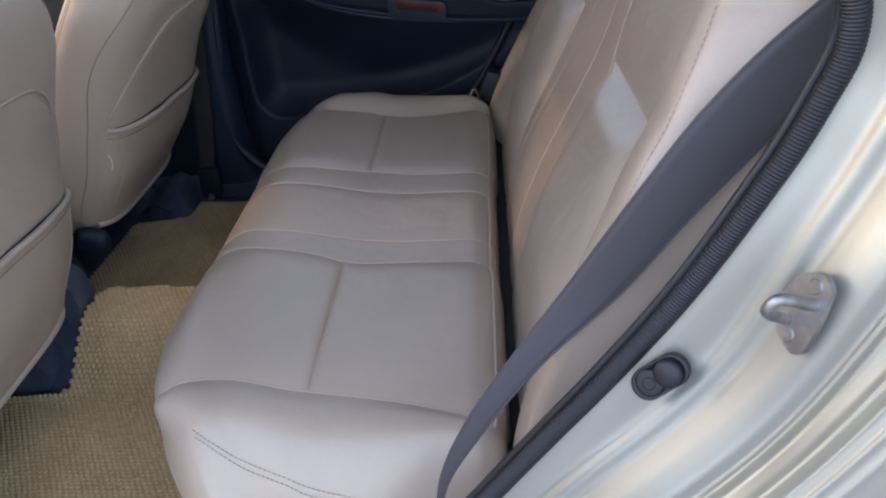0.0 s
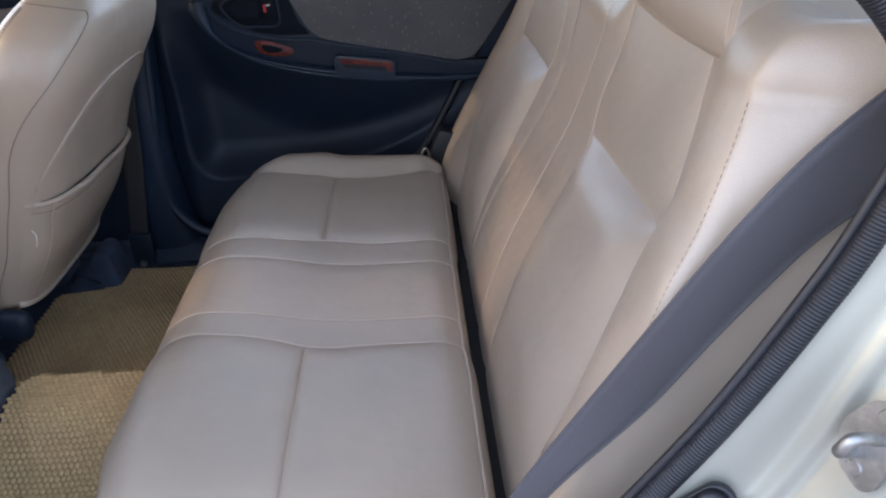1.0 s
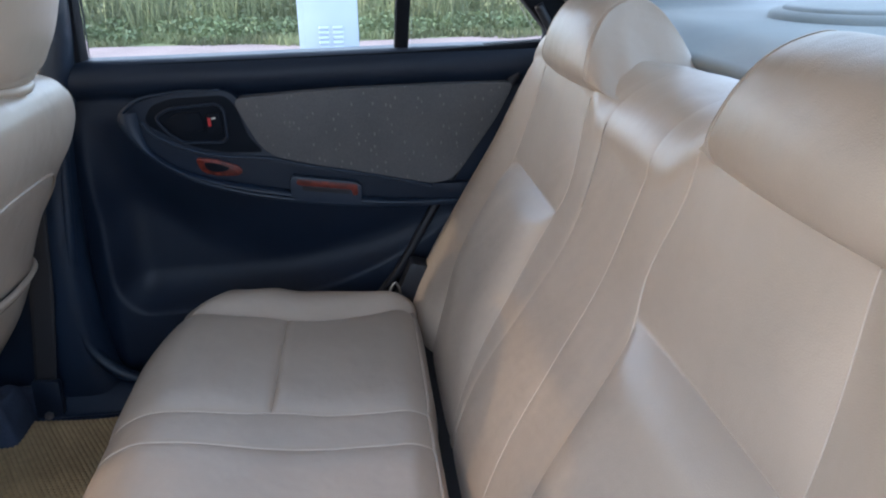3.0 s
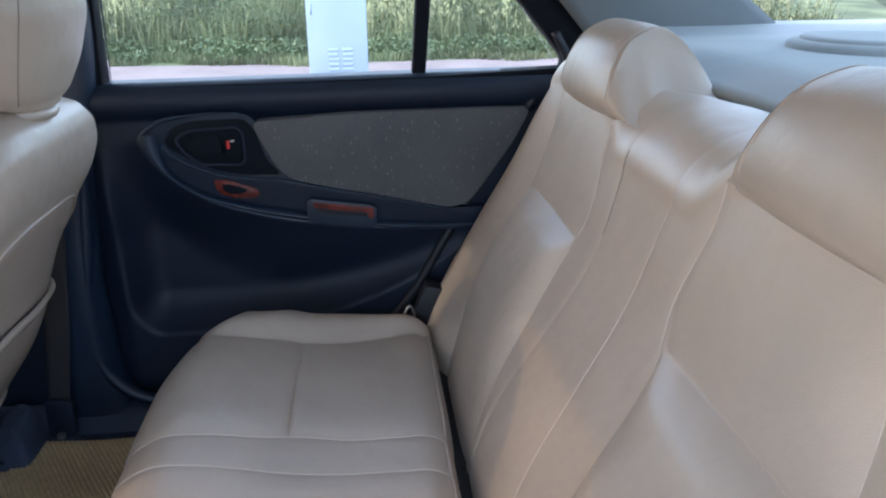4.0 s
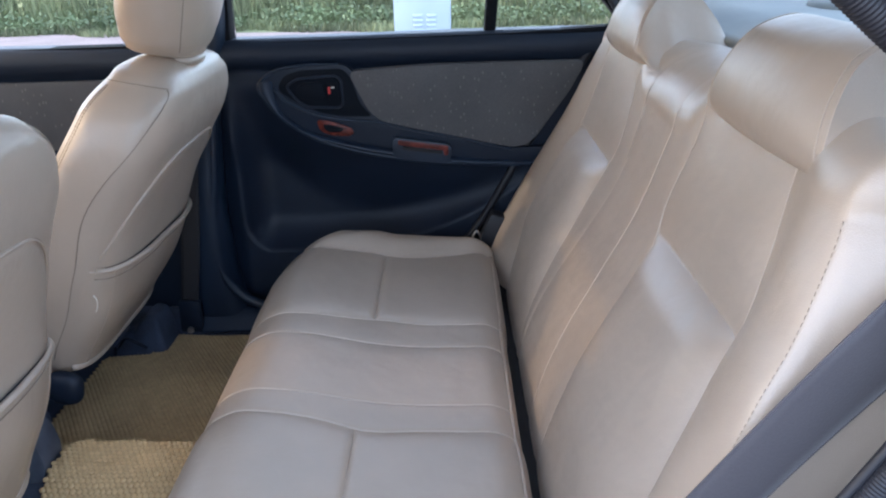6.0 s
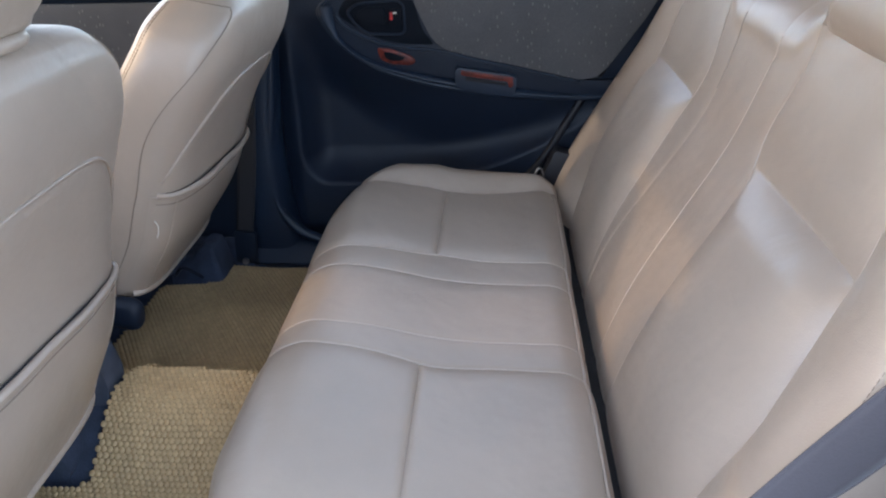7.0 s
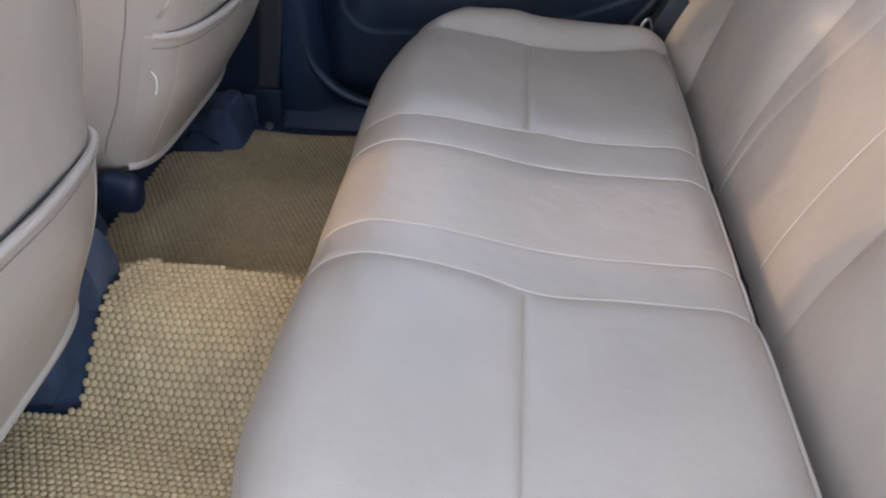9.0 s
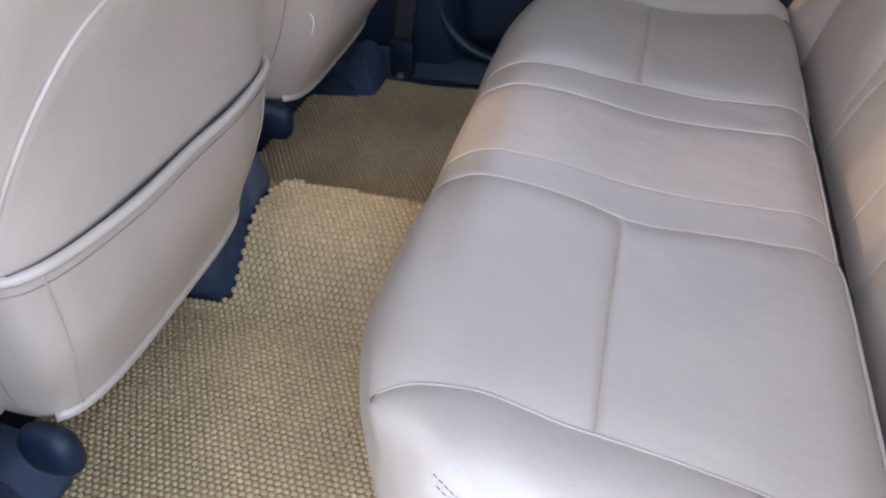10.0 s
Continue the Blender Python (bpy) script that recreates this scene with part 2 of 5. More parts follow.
def tube_data(path, r, sides=8, closed=False):
    path = np.asarray(path, float)
    n = len(path)
    tan = np.roll(path, -1, 0) - np.roll(path, 1, 0) if closed else np.gradient(path, axis=0)
    tan /= np.linalg.norm(tan, axis=1)[:, None] + 1e-12
    up = np.array([0.0, 0.0, 1.0]) if abs(tan[0][2]) < 0.9 else np.array([1.0, 0.0, 0.0])
    verts = []
    for k in range(n):
        a = np.cross(tan[k], up)
        a /= np.linalg.norm(a) + 1e-12
        b = np.cross(a, tan[k])
        up = b
        rr = r[k] if np.ndim(r) else r
        for j in range(sides):
            w = 2 * math.pi * j / sides
            verts.append(path[k] + rr * (math.cos(w) * a + math.sin(w) * b))
    faces = []
    for k in range(n if closed else n - 1):
        k2 = (k + 1) % n
        faces += [(k * sides + j, k * sides + (j + 1) % sides, k2 * sides + (j + 1) % sides, k2 * sides + j) for j in range(sides)]
    if not closed:
        faces += [tuple(range(sides)), tuple((n - 1) * sides + j for j in reversed(range(sides)))]
    return verts, faces


def tube(name, path, r, mat, parent=None, label="", sides=8, closed=False):
    v, f = tube_data(path, r, sides, closed)
    return mesh_object(name, v, f, mat, parent, label)


def stitches(name, path, mat, parent, pitch=0.008, r=0.0009, fill=0.65):
    """Thread bits along a path, as one mesh."""
    path = np.asarray(path, float)
    s = np.r_[0, np.cumsum(np.linalg.norm(np.diff(path, axis=0), axis=1))]
    verts, faces = [], []
    for a in np.arange(0, s[-1] - pitch, pitch):
        q = np.linspace(a, a + pitch * fill, 3)
        v, f = tube_data(np.stack([np.interp(q, s, path[:, k]) for k in range(3)], 1), r, 5)
        faces += [tuple(i + len(verts) for i in g) for g in f]
        verts += v
    return mesh_object(name, verts, faces, mat, parent)


def prism(name, poly, y0, y1, mat, parent=None, label="", bevel=0.004, axis="y", segments=2):
    """A solid with the outline poly between two planes; its edges are rounded."""
    bm = bmesh.new()

    def at(a, b, c):
        return {"y": (a, c, b), "x": (c, a, b), "z": (a, b, c)}[axis]

    low = [bm.verts.new(at(a, b, y0)) for a, b in poly]
    high = [bm.verts.new(at(a, b, y1)) for a, b in poly]
    bm.faces.new(low)
    bm.faces.new(high[::-1])
    for i in range(len(poly)):
        j = (i + 1) % len(poly)
        bm.faces.new((low[i], high[i], high[j], low[j]))
    bmesh.ops.recalc_face_normals(bm, faces=bm.faces)
    if bevel:
        bmesh.ops.bevel(bm, geom=list(bm.edges), offset=bevel, segments=segments, profile=0.5, affect="EDGES", clamp_overlap=True)
    return sharpen(part(name, bm, mat, parent, label), 40)


def box(name, lo, hi, mat, parent=None, label="", bevel=0.004):
    return prism(name, [(lo[0], lo[2]), (hi[0], lo[2]), (hi[0], hi[2]), (lo[0], hi[2])], lo[1], hi[1], mat, parent, label, bevel)


def rounded(points, r, n=5):
    """The outline with its corners rounded."""
    p, out = [Vector(q) for q in points], []
    for i, c in enumerate(p):
        a, b = p[i - 1], p[(i + 1) % len(p)]
        k = min(r, (a - c).length * 0.45, (b - c).length * 0.45)
        s, e = c + (a - c).normalized() * k, c + (b - c).normalized() * k
        for j in range(n + 1):
            t = j / n
            out.append(tuple((1 - t) ** 2 * s + 2 * t * (1 - t) * c + t * t * e))
    return out


def inside_distance(x, z, poly):
    """Signed distance to an outline, positive inside."""
    x, z = np.asarray(x, float), np.asarray(z, float)
    best, inside = np.full(x.shape, 1e9), np.zeros(x.shape, bool)
    for i in range(len(poly)):
        (ax, az), (bx, bz) = poly[i - 1], poly[i]
        dx, dz = bx - ax, bz - az
        t = np.clip(((x - ax) * dx + (z - az) * dz) / (dx * dx + dz * dz + 1e-12), 0, 1)
        best = np.minimum(best, np.hypot(x - ax - t * dx, z - az - t * dz))
        cross = ((az > z) != (bz > z)) & (x < (bx - ax) * (z - az) / (bz - az + 1e-12) + ax)
        inside ^= cross
    return np.where(inside, best, -best)


# ---------------------------------------------------------------- the ground outside
def ground_height(x, y):
    return -0.35 + 0.10 * step(10.4, 12.5, y) + 0.35 * step(11.0, 20.0, y)


gx = np.r_[-400, -120, -40, np.linspace(-16, 16, 33), 40, 120, 400]
gy = np.r_[-400, -120, -40, -15, -6, np.linspace(-3, 24, 55), 60, 150, 400]
ground = sheet("ground", gx, gy, lambda u, v: (u, v, ground_height(u, v) - 0.02 - 0.06 * step(10.6, 10.2, v)), SOIL)
tagged(ground, "rough grassy ground beside the parked car", "ground", kind="structure")
lane = sheet("road", np.linspace(-60, 60, 61), np.linspace(-30, 10.45, 60), lambda u, v: (u, v + 0.25 * np.sin(u * 1.7) * (v > 9) + 0.1 * np.sin(u * 4.1) * (v > 9), -0.362 + 0.012 * np.sin(u * 2.3 + v)), DIRT)
tagged(lane, "dusty pinkish gravel lane beside the verge", "road", kind="structure")


def verge_grass():
    rng = np.random.default_rng(4)
    verts, faces = [], []
    for k in range(42000):
        y = 10.4 + 8.5 * rng.random() ** 1.6
        x = -12 + 20 * rng.random()
        patch = 0.5 + 0.5 * math.sin(x * 1.9 + 2.0 * math.sin(y * 1.3)) * math.sin(y * 2.1 + x * 0.7)
        y += 0.22 * math.sin(x * 1.7) + 0.14 * math.sin(x * 4.3 + 1.0)
        tall = (0.05 + 0.12 * rng.random()) if y < 11.2 else (0.2 + (0.30 + 0.50 * patch) * rng.random() ** 1.2)
        lean, turn, wide = 0.7 * (rng.random(2) - 0.5) * tall, rng.random() * math.pi, 0.005 + 0.009 * rng.random()
        z = float(ground_height(x, y)) - 0.03
        ca, sa = math.cos(turn) * wide, math.sin(turn) * wide
        i = len(verts)
        verts += [(x - ca, y - sa, z), (x + ca, y + sa, z), (x + lean[0] * 0.4 + ca * 0.8, y + lean[1] * 0.4 + sa * 0.8, z + tall * 0.55),
                  (x + lean[0] * 0.4 - ca * 0.8, y + lean[1] * 0.4 - sa * 0.8, z + tall * 0.55), (x + lean[0], y + lean[1], z + tall)]
        faces += [(i, i + 1, i + 2, i + 3), (i + 3, i + 2, i + 4)]
    ob = mesh_object("grass", verts, faces, GRASS, smooth=False)
    return tagged(ob, "tall yellow-green grass and weeds on the verge", "grass", kind="stuff")


verge_grass()


def verge_weeds():
    """Broad-leaved weeds in loose clumps, and dry flowering stalks among them."""
    rng = np.random.default_rng(21)
    front, back = ([], []), ([], [])
    for c in range(1900):
        cx, cy = -12 + 20 * rng.random(), 10.65 + 6.5 * rng.random() ** 1.4
        size = 0.10 + 0.10 * rng.random() if cy < 11.4 else 0.18 + 0.38 * rng.random()
        verts, faces = front if cy < 11.4 else back
        base = float(ground_height(cx, cy))
        for k in range(46):
            h = size * (0.15 + 1.5 * rng.random())
            p = np.array([cx + rng.normal() * size * 0.5, cy + rng.normal() * size * 0.5, base + h])
            a, b = rng.normal(size=3) * (1, 1, 0.5), rng.normal(size=3) * (1, 1, 0.6)
            a *= (0.018 + 0.022 * rng.random()) / np.linalg.norm(a)
            b *= (0.010 + 0.013 * rng.random()) / np.linalg.norm(b)
            i = len(verts)
            verts += [p - a, p + b, p + a * 1.2 - (0, 0, 0.015), p - b]
            faces.append((i, i + 1, i + 2, i + 3))
    tagged(mesh_object("weeds", *front, LEAF, smooth=False), "low broad-leaved green weeds along the gravel", "weeds", kind="stuff")
    tagged(mesh_object("shrubs", *back, SHRUB, smooth=False), "dark green leafy shrubs standing in the verge", "shrubs", kind="stuff")
    verts, faces = [], []
    for c in range(3200):
        x, y = -12 + 20 * rng.random(), 11.2 + 5.0 * rng.random()
        if math.sin(x * 1.1 + 0.6) + 0.6 * math.sin(x * 2.7) < 0.1 * rng.normal():
            continue
        z, tall, lean = float(ground_height(x, y)), 0.4 + 0.55 * rng.random(), 0.25 * (rng.random() - 0.5)
        i = len(verts)
        verts += [(x - 0.004, y, z), (x + 0.004, y, z), (x + lean * tall + 0.003, y, z + tall), (x + lean * tall - 0.003, y, z + tall)]
        faces.append((i, i + 1, i + 2, i + 3))
        for k in range(5):
            px, pz = x + lean * tall + 0.03 * rng.normal(), z + tall - 0.10 * rng.random()
            i = len(verts)
            verts += [(px - 0.012, y, pz), (px, y + 0.01, pz + 0.03), (px + 0.012, y, pz), (px, y - 0.01, pz - 0.03)]
            faces.append((i, i + 1, i + 2, i + 3))
    tagged(mesh_object("dry_stalks", verts, faces, DRY, smooth=False), "pale dry flowering stalks among the grass", "weeds", kind="stuff")


verge_weeds()


def far_bushes():
    """Leafy scrub behind the verge, in clumps of small leaves."""
    rng = np.random.default_rng(9)
    verts, faces = [], []
    for c in range(70):
        cx, cy = -30 + 60 * rng.random(), 19 + 12 * rng.random()
        base, rad = float(ground_height(cx, cy)), 0.9 + 1.6 * rng.random()
        for k in range(170):
            d = rng.normal(size=3)
            d *= rad * rng.random() ** 0.4 / np.linalg.norm(d)
            p = np.array([cx, cy, base + rad * 0.9]) + d * (1, 1, 0.95)
            a, b = rng.normal(size=3), rng.normal(size=3)
            a *= 0.16 / np.linalg.norm(a)
            b *= 0.10 / np.linalg.norm(b)
            i = len(verts)
            verts += [p - a, p + b, p + a, p - b]
            faces.append((i, i + 1, i + 2, i + 3))
    ob = mesh_object("scrub", verts, faces, GRASS, smooth=False)
    return tagged(ob, "dense green scrub behind the grass verge", "bushes", kind="stuff")


far_bushes()


def utility_cabinet():
    e = thing("utility_cabinet", (-0.075, 6.15, -0.362), "pale blue-white metal utility cabinet standing by the lane", "utility cabinet")
    box("body", (-0.335, 6.0, -0.30), (0.185, 6.3, 1.25), CABINET, e, bevel=0.008)
    box("plinth", (-0.32, 6.02, -0.375), (0.17, 6.28, -0.29), DIRT, e, "grey concrete plinth", 0.006)
    box("lid", (-0.35, 5.985, 1.25), (0.20, 6.315, 1.29), CABINET, e, bevel=0.01)
    door = box("door", (-0.285, 5.988, -0.26), (0.178, 6.002, 1.2), CABINET, e, bevel=0.004)
    for r in range(5):
        for c in range(2):
            x0, z0 = -0.165 + c * 0.125, 0.075 + r * 0.042
            sheet("louvre", np.linspace(x0, x0 + 0.095, 6), np.linspace(0, 1, 6),
                  lambda u, v, z0=z0: (u, 5.986 - 0.006 * np.sin(v * math.pi * 0.5), z0 + 0.024 * (1 - v)), CABINET, door, thick=(0, 0.002, 0))
    tube("hinge", [(-0.295, 5.99, 0.55), (-0.295, 5.99, 0.65)], 0.008, CABINET, e)
    return e


utility_cabinet()

# ---------------------------------------------------------------- the car's shell
car = thing("car_body", (0, 0, -0.1), "silver four-door saloon, open at one rear door", "car body", kind="structure")


def tunnel(x, y):
    return 0.10 * step(-0.20, -0.02, y) * (1 - step(0.032, 0.075, y))


floor = sheet("floor", np.linspace(-1.5, 0.3, 91), np.linspace(-0.67, 0.67, 135),
              lambda u, v: (u, v, -0.014 + tunnel(u, v) + 0.065 * step(0.605, 0.655, np.abs(v)) + 0.003 * np.sin(u * 41) * np.sin(v * 37)), CARPET, thick=(0, 0, -0.02))
tagged(floor, "dark blue carpeted car floor with centre tunnel", "floor", kind="structure")

# roof, header rails, front wall and bulkheads
sheet("roof", np.linspace(-1.0, 0.58, 37), np.linspace(-0.58, 0.58, 25),
      lambda u, v: (u, v, 1.17 - 0.22 * (v / 0.58) ** 4 * 0.35 - 0.10 * ((u + 0.1) / 0.92) ** 4), HEADLINER, car, "pale grey cloth headliner", thick=(0, 0, 0.03))
for side in (-1, 1):
    box("roof_rail", (-1.05, min(side * 0.575, side * 0.655), 1.04), (0.58, max(side * 0.575, side * 0.655), 1.12), HEADLINER, car, bevel=0.02)
    box("front_sill", (-1.5, min(side * 0.66, side * 0.80), -0.10), (-0.46, max(side * 0.66, side * 0.80), 0.06), SILVER, car, bevel=0.015)
box("rear_sill", (-0.46, -0.80, -0.10), (0.20, -0.672, 0.045), SILVER, car, bevel=0.015)
box("rear_sill", (-0.46, 0.672, -0.10), (0.50, 0.80, 0.045), SILVER, car, bevel=0.015)
box("bulkhead", (-1.56, -0.70, -0.05), (-1.5, 0.70, 0.66), NAVY, car, bevel=0.01)
box("dashboard", (-1.5, -0.68, 0.40), (-1.22, 0.68, 0.66), NAVY, car, bevel=0.05)
box("rear_bulkhead", (0.66, -0.66, -0.05), (0.69, 0.66, 0.765), NAVY, car, bevel=0.005)
box("seat_pan", (0.20, -0.60, -0.03), (0.60, 0.60, 0.10), NAVY, car, bevel=0.01)

# near front door and pillar, closed, outside the view
box("front_door_panel", (-1.5, -0.74, 0.06), (-0.47, -0.69, 0.70), NAVY, car, bevel=0.01)
box("b_pillar", (-0.57, -0.70, 0.0), (-0.51, -0.63, 1.06), NAVYTRIM, car, bevel=0.015)


# unseen open rear door, on its hinges past the opening, added to block light
swung = thing("open_rear_door", (-0.44, -0.80, 0.0), "unseen open silver rear door, added to shade the near seat", "car door")
ca, sa = math.cos(radians(238)), math.sin(radians(238))


def leaf(name, poly, d0, d1, mat, label=""):
    ob = prism(name, poly, d0, d1, mat, None, label, bevel=0.008)
    me = ob.data
    for w in me.vertices:
        a, d, z = w.co
        w.co = (a * ca - d * sa, a * sa + d * ca, z)
    ob.parent = swung
    return ob


leaf("door_skin", [(0.0, 0.02), (0.72, 0.02), (1.0, 0.45), (1.02, 0.70), (0.0, 0.70)], -0.03, 0.02, SILVER)
leaf("door_card", [(0.03, 0.05), (0.70, 0.05), (0.97, 0.45), (0.98, 0.70), (0.03, 0.70)], 0.02, 0.07, NAVY, "navy inner door card")
leaf("frame_front", [(0.02, 0.69), (0.08, 0.69), (0.12, 1.06), (0.06, 1.06)], -0.01, 0.03, BLACK)
leaf("frame_rear", [(0.92, 0.69), (0.98, 0.69), (0.76, 1.06), (0.70, 1.06)], -0.01, 0.03, BLACK)
leaf("frame_top", [(0.07, 1.03), (0.76, 1.03), (0.76, 1.07), (0.07, 1.07)], -0.01, 0.03, BLACK)


# far side: centre pillar trim with its rounded foot
def far_pillar(u, v):
    w = spline(v, [0.0, 0.1, 0.25, 0.6, 0.72, 1.05], [0.10, 0.075, 0.055, 0.05, 0.035, 0.033])
    c = spline(v, [0.0, 0.1, 0.25, 0.6, 0.72, 1.05], [-0.455, -0.462, -0.46, -0.425, -0.385, -0.375])
    return c + w * u, 0.660 - 0.035 * (1 - u**4), v


sheet("b_pillar", np.linspace(-1, 1, 15), np.linspace(0.02, 1.05, 50), far_pillar, NAVYTRIM, car, thick=(0, 0.05, 0))

# parcel shelf and rear pillars
shelf = sheet("parcel_shelf", np.linspace(0.575, 1.18, 35), np.linspace(-0.66, 0.66, 45),
              lambda u, v: (u, v, 0.765 + 0.028 * step(0.55, 0.68, u) + 0.02 * step(0.58, 0.66, np.abs(v))), SHELF, thick=(0, 0, -0.02))
tagged(shelf, "grey felt parcel shelf behind the rear seat", "parcel shelf", kind="structure")


def speaker(y):
    e = thing("shelf_speaker", (0.92, y, 0.79), "low oval grey speaker cover on the parcel shelf", "speaker", "speakers on the shelf")
    for name, rx, ry, z0, h in (("housing", 0.125, 0.13, 0.790, 0.016), ("grille", 0.105, 0.11, 0.805, 0.007)):
        k = np.linspace(0, 2 * math.pi, 41)[:-1]
        rows = ((1.0, 0.0), (0.99, 0.6), (0.93, 0.95), (0.8, 1.0), (0.4, 1.05), (0.02, 1.07))
        v = [(0.92 + rx * s * math.cos(a), y + ry * s * math.sin(a), z0 + h * q) for a in k for s, q in rows]
        mesh_object(name, v, quads(40, 6, True), SHELF, e)
    return e


speaker(0.33), speaker(-0.33)

for side in (-1, 1):
    # inner trim of the rear pillar: a curved slab from the quarter light to the rear screen
    def pillar(u, v, side=side):
        front = 0.575 - 0.255 * v
        rear = 0.985 - 0.42 * v
        x = front + (rear - front) * u
        return x, side * (0.650 - 0.05 * v - 0.012 * np.sin(u * math.pi)), 0.775 + 0.29 * v
    sheet("c_pillar", np.linspace(0, 1, 15), np.linspace(0, 1, 17), pillar, PILLAR, car, thick=(0, side * 0.03, 0))
rear_screen = sheet("rear_window", np.linspace(0, 1, 9), np.linspace(-1, 1, 13), lambda u, v: (1.24 - 0.68 * u, v * (0.63 - 0.06 * u), 0.79 + 0.32 * u + 0.0 * v), DIMMING)
tagged(rear_screen, "sloping rear screen of the car, grey tint added to dim the light", "window", kind="structure")
screen = sheet("windscreen", np.linspace(0, 1, 9), np.linspace(-1, 1, 13), lambda u, v: (-1.50 + 0.5 * u, v * (0.66 - 0.07 * u), 0.66 + 0.44 * u), TINTED)
tagged(screen, "windscreen of the car, out of view, bronze tint added to warm and dim light", "window", kind="structure")


# ---------------------------------------------------------------- far rear door
DOOR_Y = 0.66


def basin(x, z):
    """Depth of the moulded basin under the armrest, 0 to 1: upright front lip, rounded lower corner, bottom sweeping up to the rear."""
    foot = spline(x, [-0.5, -0.28, -0.10, 0.06, 0.20, 0.36, 0.6], [0.200, 0.200, 0.207, 0.238, 0.295, 0.395, 0.56])
    a, b = np.clip((x + 0.362) / 0.07, 0, 1), np.clip((z - foot) / 0.085, 0, 1)
    edge = np.clip(1 - np.hypot(1 - a, 1 - b), 0, 1)
    roof = spline(x, [-0.5, -0.30, -0.20, -0.09, 0.14, 0.40, 0.6], [0.63, 0.62, 0.53, 0.475, 0.44, 0.43, 0.43])
    fade = step(-0.02, 0.20, roof - z)
    return (1 - (1 - edge) ** 2.0) * step(0, 0.08, edge) * fade


def door_face(x, z):
    """The inner face of the far rear door: belt roll, basin and lower edge."""
    y = np.full(np.shape(x), DOOR_Y)
    y = y - 0.022 * np.sin(np.clip((z - 0.655) / 0.075, 0, 1) * math.pi) ** 0.7
    y = y - 0.012 * step(0.40, 0.50, z) * (1 - step(0.60, 0.66, z))
    y = y + 0.060 * basin(x, z)
    return y + 0.03 * step(-0.36, -0.43, x) + 0.03 * step(0.10, 0.03, z)


door = thing("rear_door", (0.0, 0.70, 0.03), "closed dark navy rear door with grey cloth insert", "car door")
ORIGIN[door] = Vector((0.0, 0.70, 0.03))
sheet("door_panel", np.linspace(-0.43, 0.60, 172), np.linspace(0.035, 0.728, 117), lambda u, v: (u, door_face(u, v), v - 0.010 * step(0.60, 0.728, v) * step(0.45, -0.40, u)), NAVY, door, thick=(0, 0.06, 0))
# armrest moulding: a long teardrop that narrows to the rear
TEAR = [(-0.285, 0.612), (-0.262, 0.645), (-0.195, 0.662), (-0.085, 0.664), (-0.064, 0.640), (-0.045, 0.578), (-0.015, 0.541), (0.06, 0.518), (0.16, 0.498),
        (0.29, 0.466), (0.40, 0.466), (0.42, 0.425), (0.30, 0.422), (0.14, 0.428), (0.02, 0.444), (-0.09, 0.468), (-0.17, 0.494), (-0.235, 0.545), (-0.275, 0.59)]
arm = prism("armrest", rounded(TEAR, 0.03, 4), 0.668, 0.630, NAVY, door, bevel=0.012, segments=4)
# raised lip under the armrest
lip = smooth_path([(-0.10, 0.6315, 0.664), (-0.19, 0.630, 0.662), (-0.255, 0.629, 0.647), (-0.284, 0.629, 0.618), (-0.268, 0.628, 0.583), (-0.225, 0.626, 0.537), (-0.165, 0.624, 0.499), (-0.09, 0.622, 0.473), (0.02, 0.621, 0.450), (0.14, 0.622, 0.435),
                   (0.30, 0.628, 0.427), (0.41, 0.634, 0.43)], 90)
tube("lip", lip, np.r_[np.linspace(0.0025, 0.005, 30), np.linspace(0.005, 0.0055, 60)], NAVYTRIM, arm)
# rolled front edge of the armrest, from the lip up to the ledge with the cups
UPPER = smooth_path([(-0.251, 0, 0.630), (-0.249, 0, 0.599), (-0.240, 0, 0.565), (-0.218, 0, 0.541), (-0.180, 0, 0.517), (-0.10, 0, 0.4915), (-0.004, 0, 0.472), (0.127, 0, 0.452), (0.23, 0, 0.440), (0.34, 0, 0.434)], 80)
LOWER = smooth_path([(-0.282, 0, 0.630), (-0.281, 0, 0.605), (-0.268, 0, 0.583), (-0.225, 0, 0.537), (-0.165, 0, 0.499), (-0.09, 0, 0.473), (0.02, 0, 0.450), (0.14, 0, 0.433), (0.24, 0, 0.426), (0.35, 0, 0.426)], 80)


def armrest_roll(u, v):
    k = u.astype(int)
    out = 0.016 * np.sin(np.clip(v * 0.92 + 0.04, 0, 1) * math.pi) ** 0.55 * (1 - 0.6 * step(60, 79, u))
    return np.take(LOWER[:, 0], k) * (1 - v) + np.take(UPPER[:, 0], k) * v, 0.630 - out, np.take(LOWER[:, 2], k) * (1 - v) + np.take(UPPER[:, 2], k) * v


sheet("armrest_roll", np.arange(80), np.linspace(0, 1, 14), armrest_roll, NAVYTRIM, door)
CLOTH_EDGE = [(-0.079, 0.648), (0.104, 0.659), (0.30, 0.662), (0.452, 0.662), (0.42, 0.60), (0.345, 0.492), (0.325, 0.474), (0.291, 0.468), (0.153, 0.499), (0.05, 0.520), (-0.012, 0.536), (-0.038, 0.560), (-0.058, 0.60)]
prism("cloth_insert", rounded(CLOTH_EDGE, 0.018, 5), 0.665, 0.624, CLOTH, door, "grey cloth insert with pale flecks", bevel=0.007, segments=3)
